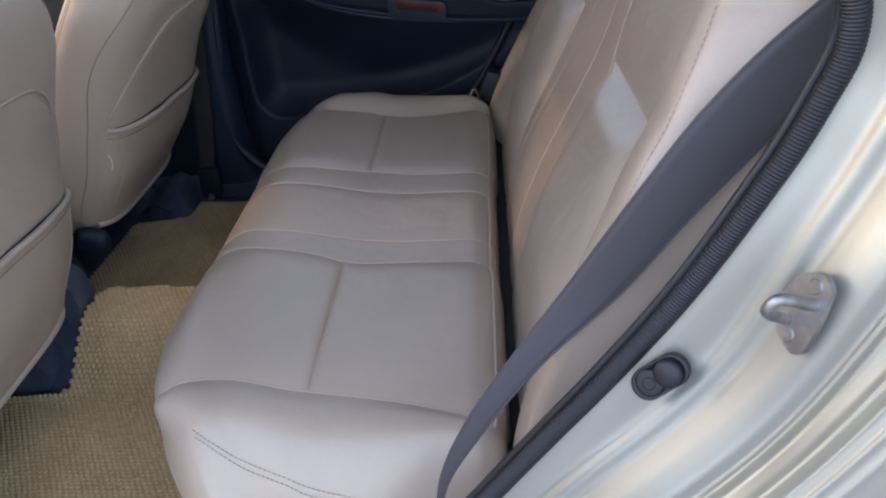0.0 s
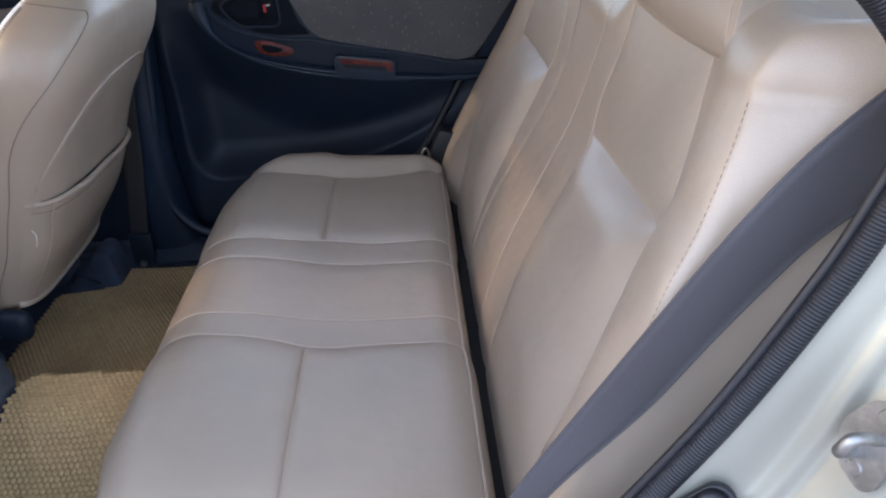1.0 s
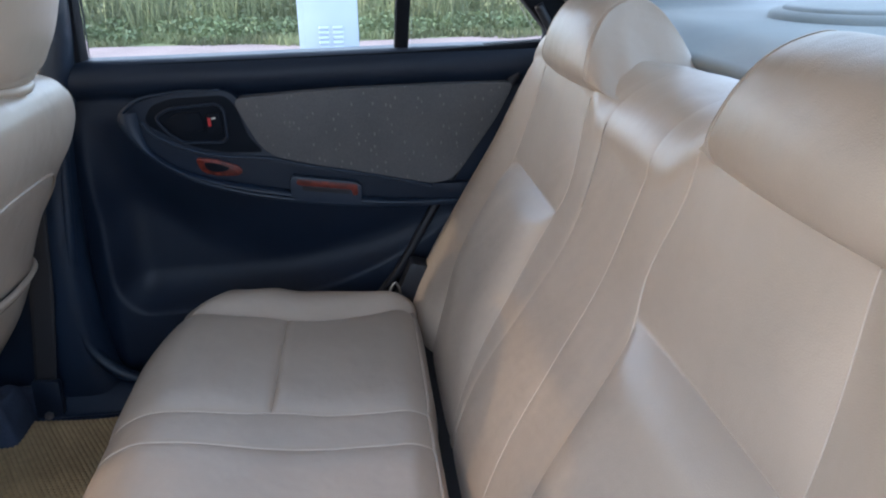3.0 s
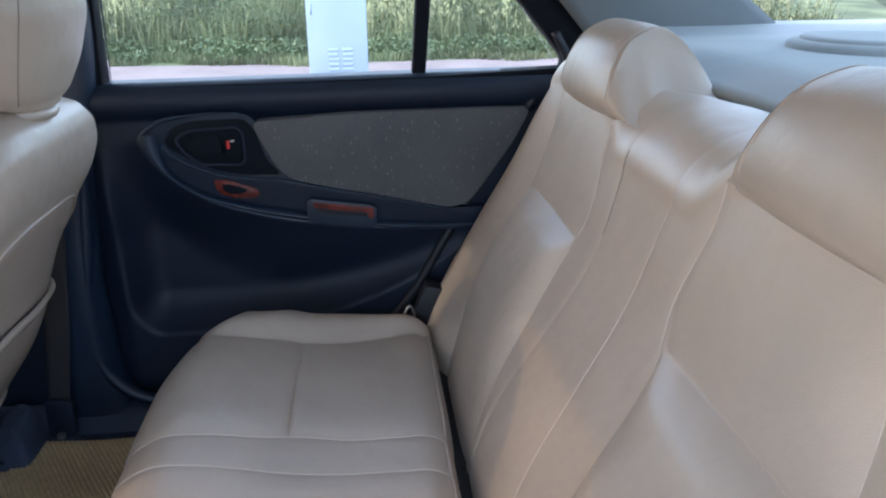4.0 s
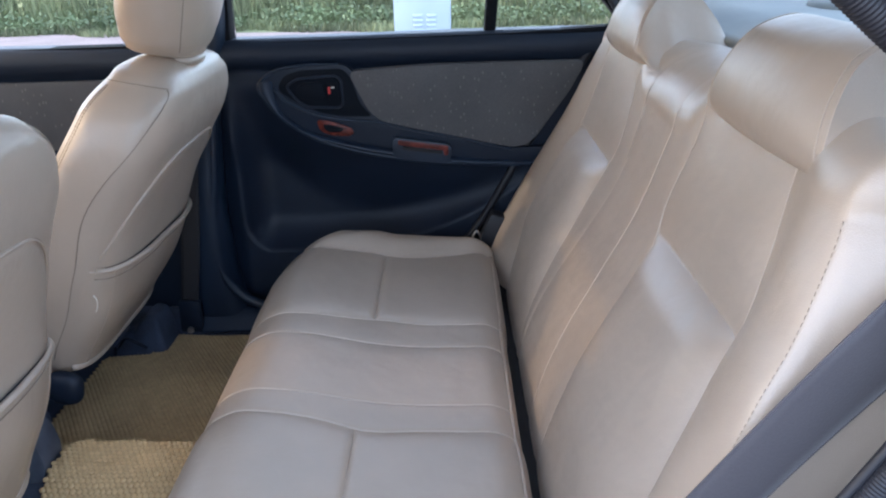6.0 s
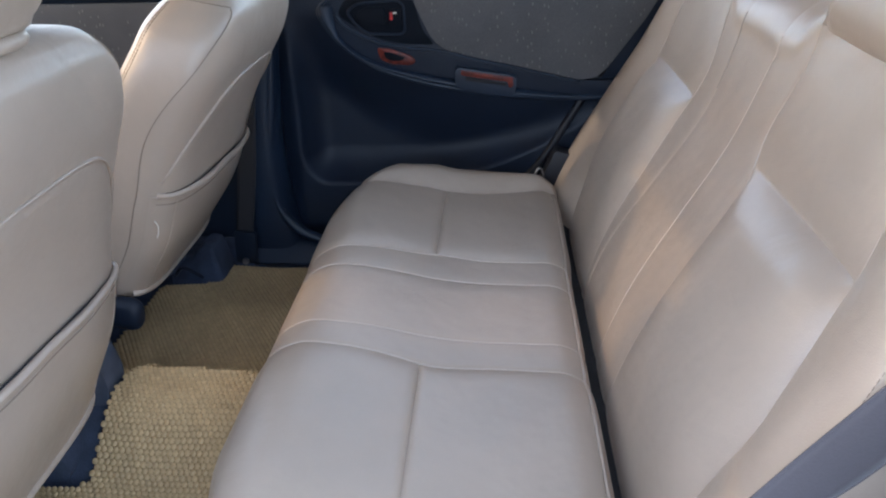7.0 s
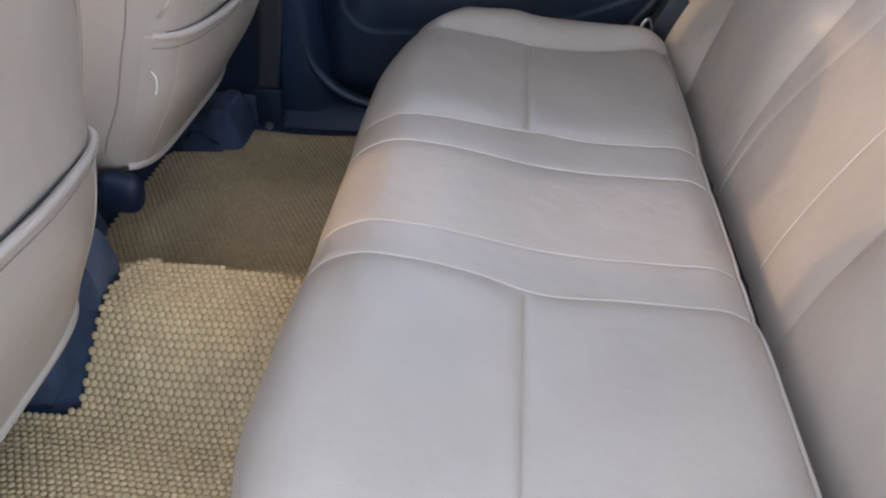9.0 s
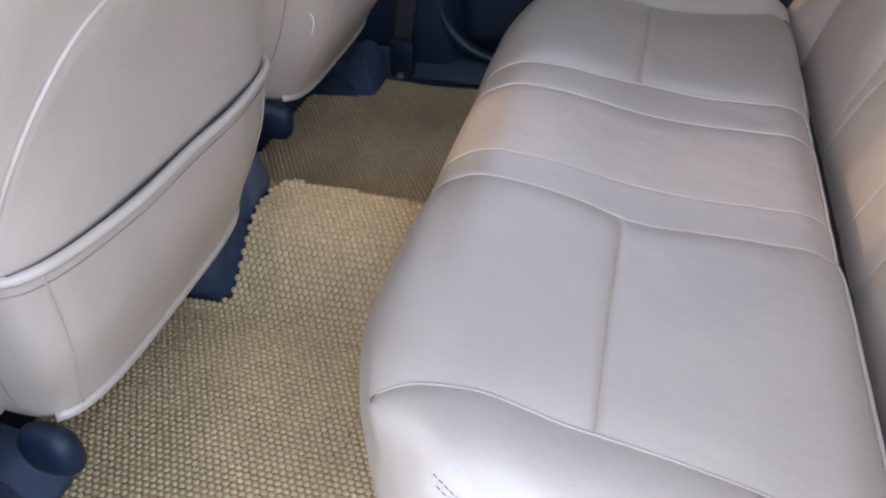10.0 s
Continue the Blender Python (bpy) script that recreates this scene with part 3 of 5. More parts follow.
# matte handle plate darkened as recess shade, ridge parts it from the cups' ledge
prism("handle_surround", rounded([(-0.240, 0.616), (-0.226, 0.640), (-0.19, 0.652), (-0.092, 0.655), (-0.074, 0.634), (-0.056, 0.575), (-0.030, 0.545), (-0.10, 0.547), (-0.15, 0.557), (-0.20, 0.581), (-0.234, 0.603)], 0.012, 4), 0.636, 0.6287, INSET, door, "matte plate darkened as the shaded recess round the handle", bevel=0.002)
tube("ridge", smooth_path([(-0.248, 0.630, 0.612), (-0.236, 0.629, 0.594), (-0.204, 0.628, 0.572), (-0.152, 0.627, 0.551), (-0.10, 0.627, 0.540), (-0.03, 0.627, 0.534), (0.055, 0.627, 0.514), (0.155, 0.628, 0.494), (0.29, 0.629, 0.463)], 80), 0.0035, NAVYTRIM, door, sides=10)
# inner handle: cup plate with recess shade painted in, bezel, lever, red lock tab
HANDLE = rounded([(-0.222, 0.618), (-0.195, 0.634), (-0.108, 0.640), (-0.096, 0.628), (-0.095, 0.575), (-0.105, 0.568), (-0.178, 0.570), (-0.205, 0.592)], 0.012, 4)
bezel = prism("handle_cup", HANDLE, 0.640, 0.6275, INSET, door, "black plate standing in for the shaded handle recess", bevel=0.003)
tube("bezel", [(a, 0.627, b) for a, b in HANDLE], 0.003, NAVY, bezel, closed=True)
prism("door_lever", rounded([(-0.200, 0.613), (-0.18, 0.626), (-0.138, 0.627), (-0.134, 0.592), (-0.185, 0.588)], 0.008), 0.630, 0.619, INSET, door, bevel=0.005)
prism("lock_tab", rounded([(-0.128, 0.622), (-0.103, 0.624), (-0.103, 0.586), (-0.128, 0.586)], 0.004), 0.630, 0.620, INSET, door, bevel=0.003)
prism("lock_flag", [(-0.126, 0.616), (-0.120, 0.616), (-0.120, 0.600), (-0.126, 0.600)], 0.622, 0.6188, RED, door, "red lock marker", bevel=0.001)
prism("lock_mark", [(-0.119, 0.616), (-0.111, 0.617), (-0.111, 0.6135), (-0.119, 0.6125)], 0.622, 0.6188, THREAD, door, "white lock marker", bevel=0.0008)
# burl cup and burl-framed ashtray
PULL = rounded([(-0.160, 0.540), (-0.128, 0.537), (-0.080, 0.520), (-0.073, 0.508), (-0.085, 0.501), (-0.125, 0.503), (-0.152, 0.513)], 0.010, 4)
cup = prism("pull_cup", PULL, 0.634, 0.6265, WOOD, door, "glossy red-brown burl pull cup", bevel=0.003)
# flat dark plate drawn as the shade in the cup's hollow
prism("cup_hollow", rounded([(-0.145, 0.531), (-0.122, 0.528), (-0.096, 0.518), (-0.105, 0.511), (-0.125, 0.510), (-0.142, 0.517)], 0.006, 3), 0.6285, 0.6258, INSET, cup, bevel=0.001)
tray = prism("ashtray_frame", rounded([(0.020, 0.499), (0.140, 0.482), (0.150, 0.474), (0.148, 0.440), (0.138, 0.436), (0.024, 0.450), (0.014, 0.458), (0.013, 0.490)], 0.008, 4), 0.634, 0.611, NAVYTRIM, door, bevel=0.004)
prism("burl_trim", rounded([(0.028, 0.494), (0.142, 0.478), (0.143, 0.457), (0.133, 0.455), (0.130, 0.468), (0.034, 0.481), (0.026, 0.484)], 0.003, 3), 0.615, 0.6093, WOOD, tray, "red-brown burl edge", bevel=0.0015)
# near-black plate drawn as the shaded opening of the ashtray
prism("ashtray_slot", rounded([(0.037, 0.4795), (0.128, 0.4665), (0.127, 0.459), (0.037, 0.471)], 0.002, 2), 0.615, 0.6088, GAP, tray, bevel=0.0006)
# weatherstrip round the lower door edge
seal = smooth_path([(-0.395, 0.645, 0.62), (-0.42, 0.642, 0.40), (-0.437, 0.640, 0.25), (-0.425, 0.638, 0.14), (-0.38, 0.636, 0.085), (-0.31, 0.636, 0.055), (-0.15, 0.637, 0.045), (0.05, 0.64, 0.045)], 70)
strip = tube("door_weatherstrip", seal, 0.013, NAVYTRIM, None, "dark rubber weatherstrip round the door opening")
tagged(strip, category="trim", kind="structure")

# window frame and panes of the far rear door
prism("belt_seal", [(-0.43, 0.697), (-0.34, 0.7000), (0.24, 0.709), (0.52, 0.721), (0.60, 0.727), (0.60, 0.738), (0.53, 0.734), (0.26, 0.7215), (-0.34, 0.7110), (-0.43, 0.708)], 0.648, 0.694, FRAME, door, bevel=0.003)
prism("front_post", [(-0.398, 0.70), (-0.341, 0.70), (-0.334, 0.87), (-0.326, 1.06), (-0.385, 1.06)], 0.655, 0.712, FRAME, door, bevel=0.006)
prism("divider", [(0.226, 0.715), (0.252, 0.715), (0.264, 0.86), (0.282, 1.06), (0.256, 1.06), (0.236, 0.86)], 0.664, 0.700, FRAME, door, bevel=0.005)
prism("rear_post", [(0.515, 0.728), (0.63, 0.735), (0.61, 0.765), (0.535, 0.872), (0.39, 1.06), (0.285, 1.06), (0.425, 0.862), (0.518, 0.752), (0.521, 0.738)], 0.655, 0.705, FRAME, door, bevel=0.005)
prism("top_rail", [(-0.39, 1.035), (0.36, 1.035), (0.36, 1.065), (-0.39, 1.065)], 0.655, 0.70, FRAME, door, bevel=0.006)
for a in ([(-0.336, 0.716), (0.23, 0.722), (0.26, 1.04), (-0.33, 1.04)], [(0.258, 0.722), (0.518, 0.732), (0.43, 0.86), (0.30, 1.04), (0.28, 1.04)]):
    pane = prism("window_pane", [(p, q - 0.008 if q < 0.74 else q) for p, q in a], 0.684, 0.688, GLASS, door, "clear side glass", bevel=0)
    pane.visible_shadow = False

# far front door, seen past the front seat
fdoor = thing("front_door", (-0.9, 0.70, 0.05), "closed navy front door with grey cloth insert", "car door")


def front_face(x, z):
    return 0.662 - 0.022 * np.sin(np.clip((z - 0.64) / 0.07, 0, 1) * math.pi) ** 0.7 - 0.01 * step(0.30, 0.45, z)


sheet("door_panel", np.linspace(-1.45, -0.475, 60), np.linspace(0.0, 0.708, 76), lambda u, v: (u, front_face(u, v), v), NAVY, fdoor, thick=(0, 0.06, 0))
prism("cloth_insert", rounded([(-1.2, 0.63), (-0.52, 0.638), (-0.50, 0.60), (-0.52, 0.46), (-1.15, 0.50)], 0.03), 0.665, 0.640, CLOTH, fdoor, "grey cloth insert with pale flecks", bevel=0.006)
prism("belt_seal", [(-1.45, 0.685), (-0.47, 0.700), (-0.47, 0.712), (-1.45, 0.698)], 0.645, 0.70, FRAME, fdoor, bevel=0.003)
prism("rear_post", [(-0.475, 0.70), (-0.440, 0.70), (-0.425, 1.06), (-0.46, 1.06)], 0.655, 0.70, FRAME, fdoor, bevel=0.006)
prism("top_rail", [(-1.1, 1.035), (-0.45, 1.035), (-0.45, 1.065), (-1.1, 1.065)], 0.655, 0.70, FRAME, fdoor, bevel=0.006)
pane = prism("window_pane", [(-1.45, 0.70), (-0.47, 0.708), (-0.455, 1.04), (-1.05, 1.04)], 0.684, 0.688, GLASS, fdoor, "clear side glass", bevel=0)
pane.visible_shadow = False

# centre console end between the front seats; taller unseen front part blocks windscreen light
console = prism("centre_console", rounded([(-1.25, 0.06), (-0.565, 0.06), (-0.545, 0.11), (-0.555, 0.165), (-0.585, 0.190), (-0.66, 0.21), (-0.70, 0.33), (-0.95, 0.35), (-1.25, 0.35)], 0.03), -0.045, 0.016, CONSOLE, None, bevel=0.015, segments=4)
tagged(console, "dusty blue-grey plastic centre console between the seats", "console", kind="structure")

# ---------------------------------------------------------------- rear seat cushion
CUSHION = smooth_path([(-0.19, 0, 0.015), (-0.222, 0, 0.06), (-0.243, 0, 0.12), (-0.249, 0, 0.17), (-0.243, 0, 0.222), (-0.218, 0, 0.268), (-0.178, 0, 0.291), (-0.12, 0, 0.292),
                       (-0.06, 0, 0.283), (0.0, 0, 0.271), (0.08, 0, 0.262), (0.16, 0, 0.259), (0.214, 0, 0.254), (0.240, 0, 0.236), (0.248, 0, 0.20), (0.248, 0, 0.15)], 400)
CUSHION_S = np.linspace(0, 1, 400)
SEAM_S = float(np.interp(0.0, CUSHION[100:, 0], CUSHION_S[100:]))


def end_seam(x):
    return 0.465 + np.where(x > 0, 0.9, 0.5) * x * x - 0.012 * step(-0.02, -0.12, x)


def plan(x, y, z):
    """Rounds the front corners of the cushion in plan."""
    bow = 0.05 * np.clip((np.abs(y) - 0.33) / 0.15, 0, 1.9) ** 1.6
    return x + bow * np.clip((0.02 - x) / 0.26, 0, 1) * (1 - 0.55 * step(0.23, 0.285, z) * step(0.53, 0.475, np.abs(y)))


def cushion_point(s, k, t):
    """A point of the cushion: s along the profile, k the strip (0 to 6 across), t from 0 to 1 across the strip."""
    x, z = np.interp(s, CUSHION_S, CUSHION[:, 0]), np.interp(s, CUSHION_S, CUSHION[:, 2])
    dx, dz = np.gradient(CUSHION[:, 0]), np.gradient(CUSHION[:, 2])
    nx, nz = -np.interp(s, CUSHION_S, dz), np.interp(s, CUSHION_S, dx)
    ln = np.hypot(nx, nz)
    nx, nz = nx / ln, nz / ln
    end = end_seam(np.clip(x, -0.2, 0.22))
    inner = 0.163 + 0.03 * x + 0.010 * np.exp(-((x - 0.02) / 0.05) ** 2)
    lines = [-end, 0.013 - inner, -0.088 + 0 * x, 0.088 + 0 * x, inner, end]
    if 1 <= k <= 5:
        y = lines[k - 1] + (lines[k] - lines[k - 1]) * t
        amp = {1: 0.006, 2: 0.0018, 3: 0.0022, 4: 0.0018, 5: 0.006}[k]
        lift = amp * (1 - np.abs(2 * t - 1) ** 9) - 0.003
        if k in (1, 5):
            lift = lift - 0.006 * np.exp(-np.abs(x) / 0.005) * (z > 0.2) * (1 - np.abs(2 * t - 1) ** 16)
        lift = lift - 0.008 * (1 - (y / 0.5) ** 2) * np.exp(-(((x - 0.05) / 0.16) ** 2)) * 0.5
        return plan(x + nx * lift, y, z), y, z + nz * lift
    sign = -1 if k == 0 else 1
    a = (1 - t) if k == 0 else t
    th = np.clip(a / 0.8, 0, 1) * math.pi / 2
    reach = 0.160 - 0.075 * step(0.05, 0.22, x)
    y = sign * (end + reach * np.sin(th))
    low = np.minimum(z, 0.105)
    zz = z - (z - low) * (1 - np.cos(th)) - 0.004 + 0.024 * np.sin(np.clip(a * 1.8, 0, 1) * math.pi) * step(0.1, 0.2, z)
    if k == 6:
        zz = zz + (0.010 + 0.012 * step(-0.17, -0.03, x)) * np.sin(np.clip(a * 1.5, 0, 1) * math.pi) * step(0.1, 0.2, z) * step(0.27, 0.17, x)
    zz = np.where(a > 0.8, zz + (np.minimum(zz, 0.02) - zz) * (a - 0.8) / 0.2, zz)
    bend = 1 - np.cos(th)
    xx = np.where(x < 0, x * (1 - 0.08 * bend - 0.16 * bend * step(0.22, 0.05, zz)), x * (1 - 0.10 * bend))
    return plan(xx, y, zz), y, zz


def ease(n):
    return (1 - np.cos(np.linspace(0, math.pi, n))) / 2


cushion = thing("rear_bench", (0, 0, 0.0), "beige leather rear bench with stitched panels and twin head restraints", "car seat")
full = np.linspace(0, 1, 150)
fore = SEAM_S * np.sin(np.linspace(0, math.pi / 2, 100)) ** 1.0
aft = 1 - (1 - SEAM_S) * np.sin(np.linspace(math.pi / 2, 0, 60)) ** 1.0
for k, name, rows, n in ((0, "end_bolster", full, 46), (6, "end_bolster", full, 46), (1, "front_panel", fore, 60), (1, "inset_panel", aft, 60), (2, "side_strip", full, 22),
                         (3, "centre_panel", full, 40), (4, "side_strip", full, 22), (5, "front_panel", fore, 60), (5, "inset_panel", aft, 60)):
    t = np.linspace(0, 1, n) if k in (0, 6) else ease(n)
    sheet(name, rows, t, lambda u, v, k=k: cushion_point(u, k, v), LEATHER, cushion)


def cushion_line(k, t, s0, s1, lift=0.0012, n=70):
    s = np.linspace(s0, s1, n)
    p = np.stack(cushion_point(s, k, np.full(n, t)), 1)
    p[:, 2] += lift
    return p


for k, t in ((2, 0.0), (2, 1.0), (4, 0.0), (4, 1.0)):
    tube("seam", cushion_line(k, t, 0.30, 0.90, 0.0005), 0.0015, PALE_SEAM, cushion, sides=6)
for k, t in ((1, 0.0), (5, 1.0)):
    tube("seam", cushion_line(k, t, 0.345, 0.90, 0.0003), 0.0014, LEATHER, cushion, sides=6)
# piping along the rear edge
rear_edge = np.concatenate([np.stack(cushion_point(np.full(30, 0.885), k, np.linspace(0.0, 1, 30)), 1) for k in range(1, 6)])
tube("piping", rear_edge + np.array([0.001, 0, 0.001]), 0.0022, LEATHER, cushion, sides=6)
# twin stitching on the end bolsters: from the front corner down along the side
STITCH_X, STITCH_Y = [-0.19, -0.163, -0.136, -0.10, -0.042, 0.03, 0.12, 0.2], [0.468, 0.502, 0.529, 0.553, 0.570, 0.584, 0.592, 0.594]
for k in (0, 6):
    for off in (0.0, 0.0045):
        line, reach_t = [], np.linspace(0.0, 0.78, 300)
        for q in np.linspace(0.375, 0.84, 90):
            px, py, pz = cushion_point(np.full(300, q), k, 1 - reach_t if k == 0 else reach_t)
            hit = int(np.argmin(np.abs(np.abs(py) - spline(px, STITCH_X, STITCH_Y) - off)))
            line.append((px[hit], py[hit] + (0.001 if k else -0.001), pz[hit] + 0.001))
        stitches("stitching", smooth_path(line[::4], 120), SEAM, cushion, pitch=0.006, r=0.00045)

# ---------------------------------------------------------------- rear seat backrest
BASE_Z = [0.10, 0.16, 0.20, 0.28, 0.36, 0.45, 0.563, 0.65, 0.73, 0.80, 0.9]
BASE_X = [0.254, 0.263, 0.269, 0.289, 0.318, 0.360, 0.412, 0.438, 0.457, 0.475, 0.50]
SEAM_Z = 0.563


def back_lines(z):
    zs = [0.1, 0.29, 0.45, 0.563, 0.65, 0.735, 0.82]
    outer = spline(z, zs, [0.435, 0.450, 0.460, 0.438, 0.424, 0.408, 0.40])
    near_inner = spline(z, zs, [-0.146, -0.148, -0.158, -0.163, -0.142, -0.160, -0.150])
    near_mid = spline(z, zs, [-0.036, -0.040, -0.047, -0.052, -0.057, -0.064, -0.08])
    far_mid = spline(z, zs, [0.152, 0.146, 0.112, 0.088, 0.076, 0.078, 0.085])
    far_inner = spline(z, zs, [0.178, 0.176, 0.168, 0.163, 0.142, 0.160, 0.150])
    return near_inner, near_mid, far_mid, far_inner, outer


def back_top(y):
    return spline(np.abs(y), [0, 0.12, 0.2, 0.44, 0.54, 0.64], [0.767, 0.764, 0.777, 0.785, 0.768, 0.73]) + 0.034 * step(-0.47, -0.60, y)


def back_point(k, t, v):
    """A point of the backrest: strip k (0 to 6 across), t across it; v from 0 (foot) to 1 (below the top edge), to 2 over the top."""
    z_guess = 0.10 + 0.66 * np.clip(v, 0, 1)
    near_inner, near_mid, far_mid, far_inner, outer = back_lines(z_guess)
    wide = spline(z_guess, [0.1, 0.24, 0.4, 0.57, 0.69, 0.8], [0.60, 0.620, 0.640, 0.642, 0.628, 0.605])
    lines = [-wide, -outer, near_inner, near_mid, far_mid, far_inner, outer, wide]
    y = lines[k] + (lines[k + 1] - lines[k]) * t
    mid_top = step(0.165, 0.10, np.abs(y))
    r, deep = 0.050 + 0.034 * mid_top, 0.050 + 0.065 * mid_top
    top = back_top(y) - r
    z = 0.10 + (top - 0.10) * np.clip(v, 0, 1)
    x = spline(z, BASE_Z, BASE_X)
    puff = 1 - np.abs(2 * t - 1) ** 6
    if k in (1, 5):
        upper = z > SEAM_Z
        wide_puff = 1 - np.abs(2 * t - 1) ** 5
        d = np.clip((SEAM_Z - z) / 0.022, 0, 6)
        rim = (d + 1.118 - np.sqrt((d - 1) ** 2 + 0.25)) / 2
        low = (0.007 * puff + 0.019 * wide_puff) * rim * (0.12 + 0.88 * step(0.23, 0.43, z))
        high = 0.004 * puff * step(0.0, 0.05, z - SEAM_Z) * step(0.20, 0.08, z - SEAM_Z)
        x = x - np.where(upper, high, low) + 0.005 * np.exp(-np.abs(z - SEAM_Z) / 0.006) * (1 - np.abs(2 * t - 1) ** 14)
    elif k == 0:
        # near bolster: it swells from the seam to the stitched ridge, then turns back as a flat side panel
        ridge = spline(z, [0.1, 0.3, 0.5, 0.615, 0.643, 0.68, 0.716, 0.76, 0.8], [0.575, 0.590, 0.597, 0.597, 0.588, 0.576, 0.562, 0.54, 0.52])
        swell = spline(z, [0.1, 0.2, 0.3, 0.42, 0.52, 0.615, 0.643, 0.68, 0.716, 0.76, 0.8], [0.005, 0.015, 0.030, 0.050, 0.062, 0.062, 0.053, 0.045, 0.037, 0.030, 0.025])
        b, c = np.clip((1 - t) / 0.6, 0, 1), np.clip((0.4 - t) / 0.4, 0, 1)
        rise = np.sin(b * math.pi / 2) ** (0.9 + 0.7 * step(0.55, 0.66, z))
        x = x - swell * rise - 0.006 * np.sin(b * math.pi) + 0.20 * c
        y = -(outer + (ridge - outer) * b) - (0.599 - ridge) * np.clip(c * 2.5, 0, 1) - 0.003 * np.sin(np.clip(c * 3, 0, 1) * math.pi)
    elif k == 6:
        a = t
        back = spline(z, [0.1, 0.24, 0.39, 0.57, 0.69, 0.75, 0.8], [-0.03, -0.036, -0.012, 0.007, 0.032, 0.055, 0.07])
        x = x + back * a - 0.013 * np.sin(np.clip(a, 0, 1) * math.pi) ** 0.8 + 0.10 * np.clip((a - 0.80) / 0.2, 0, 1) ** 2
        y = y * (1 + 0.02 * np.clip((a - 0.8) / 0.2, 0, 1))
    elif k == 3:
        x = x - 0.0016 * puff
    else:
        x = x - 0.0020 * puff
    over = np.clip(v - 1, 0, 1)
    arc = np.clip(over / 0.6, 0, 1) * math.pi / 2
    x = x + deep * (1 - np.cos(arc)) + 0.10 * np.clip((over - 0.6) / 0.4, 0, 1)
    z = z + r * np.sin(arc) - 0.03 * np.clip((over - 0.6) / 0.4, 0, 1)
    return x, y, z


def seam_v(k):
    y = {1: 0.32, 5: 0.32}[k]
    r = 0.050
    return float((SEAM_Z - 0.10) / (back_top(y) - r - 0.10))


vfull = np.r_[np.linspace(0, 1, 110), np.linspace(1, 2, 26)[1:]]
for k, name, n in ((0, "backrest_bolster", 44), (6, "backrest_bolster", 44), (2, "backrest_strip", 26), (3, "backrest_centre", 34), (4, "backrest_strip", 26)):
    sheet(name, ease(n) if k not in (0, 6) else np.linspace(0, 1, n), vfull, lambda u, v, k=k: back_point(k, u, v), LEATHER, cushion)
for k in (1, 5):
    sv = seam_v(k)
    lower = sv * np.sin(np.linspace(0, math.pi / 2, 90))
    upper = np.r_[1 - (1 - sv) * np.cos(np.linspace(0, math.pi / 2, 50)), np.linspace(1, 2, 26)[1:]]
    sheet("lumbar_panel", ease(60), lower, lambda u, v, k=k: back_point(k, u, v), LEATHER, cushion)
    sheet("shoulder_panel", ease(60), upper, lambda u, v, k=k: back_point(k, u, v), LEATHER, cushion)


def back_line(k, t, v0, v1, lift=0.0012, n=90):
    v = np.linspace(v0, v1, n)
    p = np.stack(back_point(k, np.full(n, t), v), 1)
    p[:, 0] -= lift
    return p


tube("seam", back_line(3, 0.0, 0.20, 1.10, 0.0002), 0.0010, PALE_SEAM, cushion, sides=6)
tube("seam", back_line(5, 0.0, 0.20, 1.0, 0.0004), 0.0009, PALE_SEAM, cushion, sides=6)
tube("seam", back_line(2, 0.0, 0.20, 0.62, 0.0), 0.0008, LEATHER, cushion, sides=6)
tube("seam", back_line(2, 0.0, 0.62, 1.08, 0.0003), 0.0009, PALE_SEAM, cushion, sides=6)
tube("seam", back_line(3, 1.0, 0.86, 1.12, 0.0003), 0.0008, SEAM, cushion, sides=6)
for k, t in ((1, 0.0), (5, 1.0)):
    tube("seam", back_line(k, t, 0.22, 0.70, 0.0), 0.0006, LEATHER, cushion, sides=6)
    tube("seam", back_line(k, t, 0.72, 0.98, 0.0004), 0.0007, PALE_SEAM, cushion, sides=6)
for k, t in ((0, 0.405), (6, 0.66)):
    stitches("stitching", back_line(k, t, 0.50, 1.0, 0.0001), SEAM, cushion, pitch=0.006, r=0.0003, fill=0.55)
# near-black box standing in for the shade between cushion and backrest
box("gap_shade_box", (0.236, -0.56, 0.12), (0.285, 0.56, 0.190), GAP, cushion, "near-black box standing in for shade behind the cushion", bevel=0.004)

# integral head restraints: side profile swept across
HEAD = smooth_path([(0.500, 0, 0.712), (0.458, 0, 0.725), (0.4415, 0, 0.732), (0.4345, 0, 0.744), (0.4355, 0, 0.775), (0.4455, 0, 0.803), (0.463, 0, 0.828), (0.485, 0, 0.840), (0.508, 0, 0.844), (0.532, 0, 0.832), (0.553, 0, 0.808), (0.572, 0, 0.778), (0.585, 0, 0.745)], 60)
HEAD_MID = np.array([0.515, 0, 0.745])


TAPER = 1 - 0.24 * np.clip((HEAD[:, 2] - 0.745) / 0.1, 0, 1) ** 1.3


def head_section(s):
    """The side profile drawn in towards its middle, its base left straight."""
    k = 1 - (1 - s) * (step(0.722, 0.785, HEAD[:, 2]) if s > 0.85 else 1.0)
    return HEAD_MID + (HEAD - HEAD_MID) * np.reshape(k, (-1, 1))


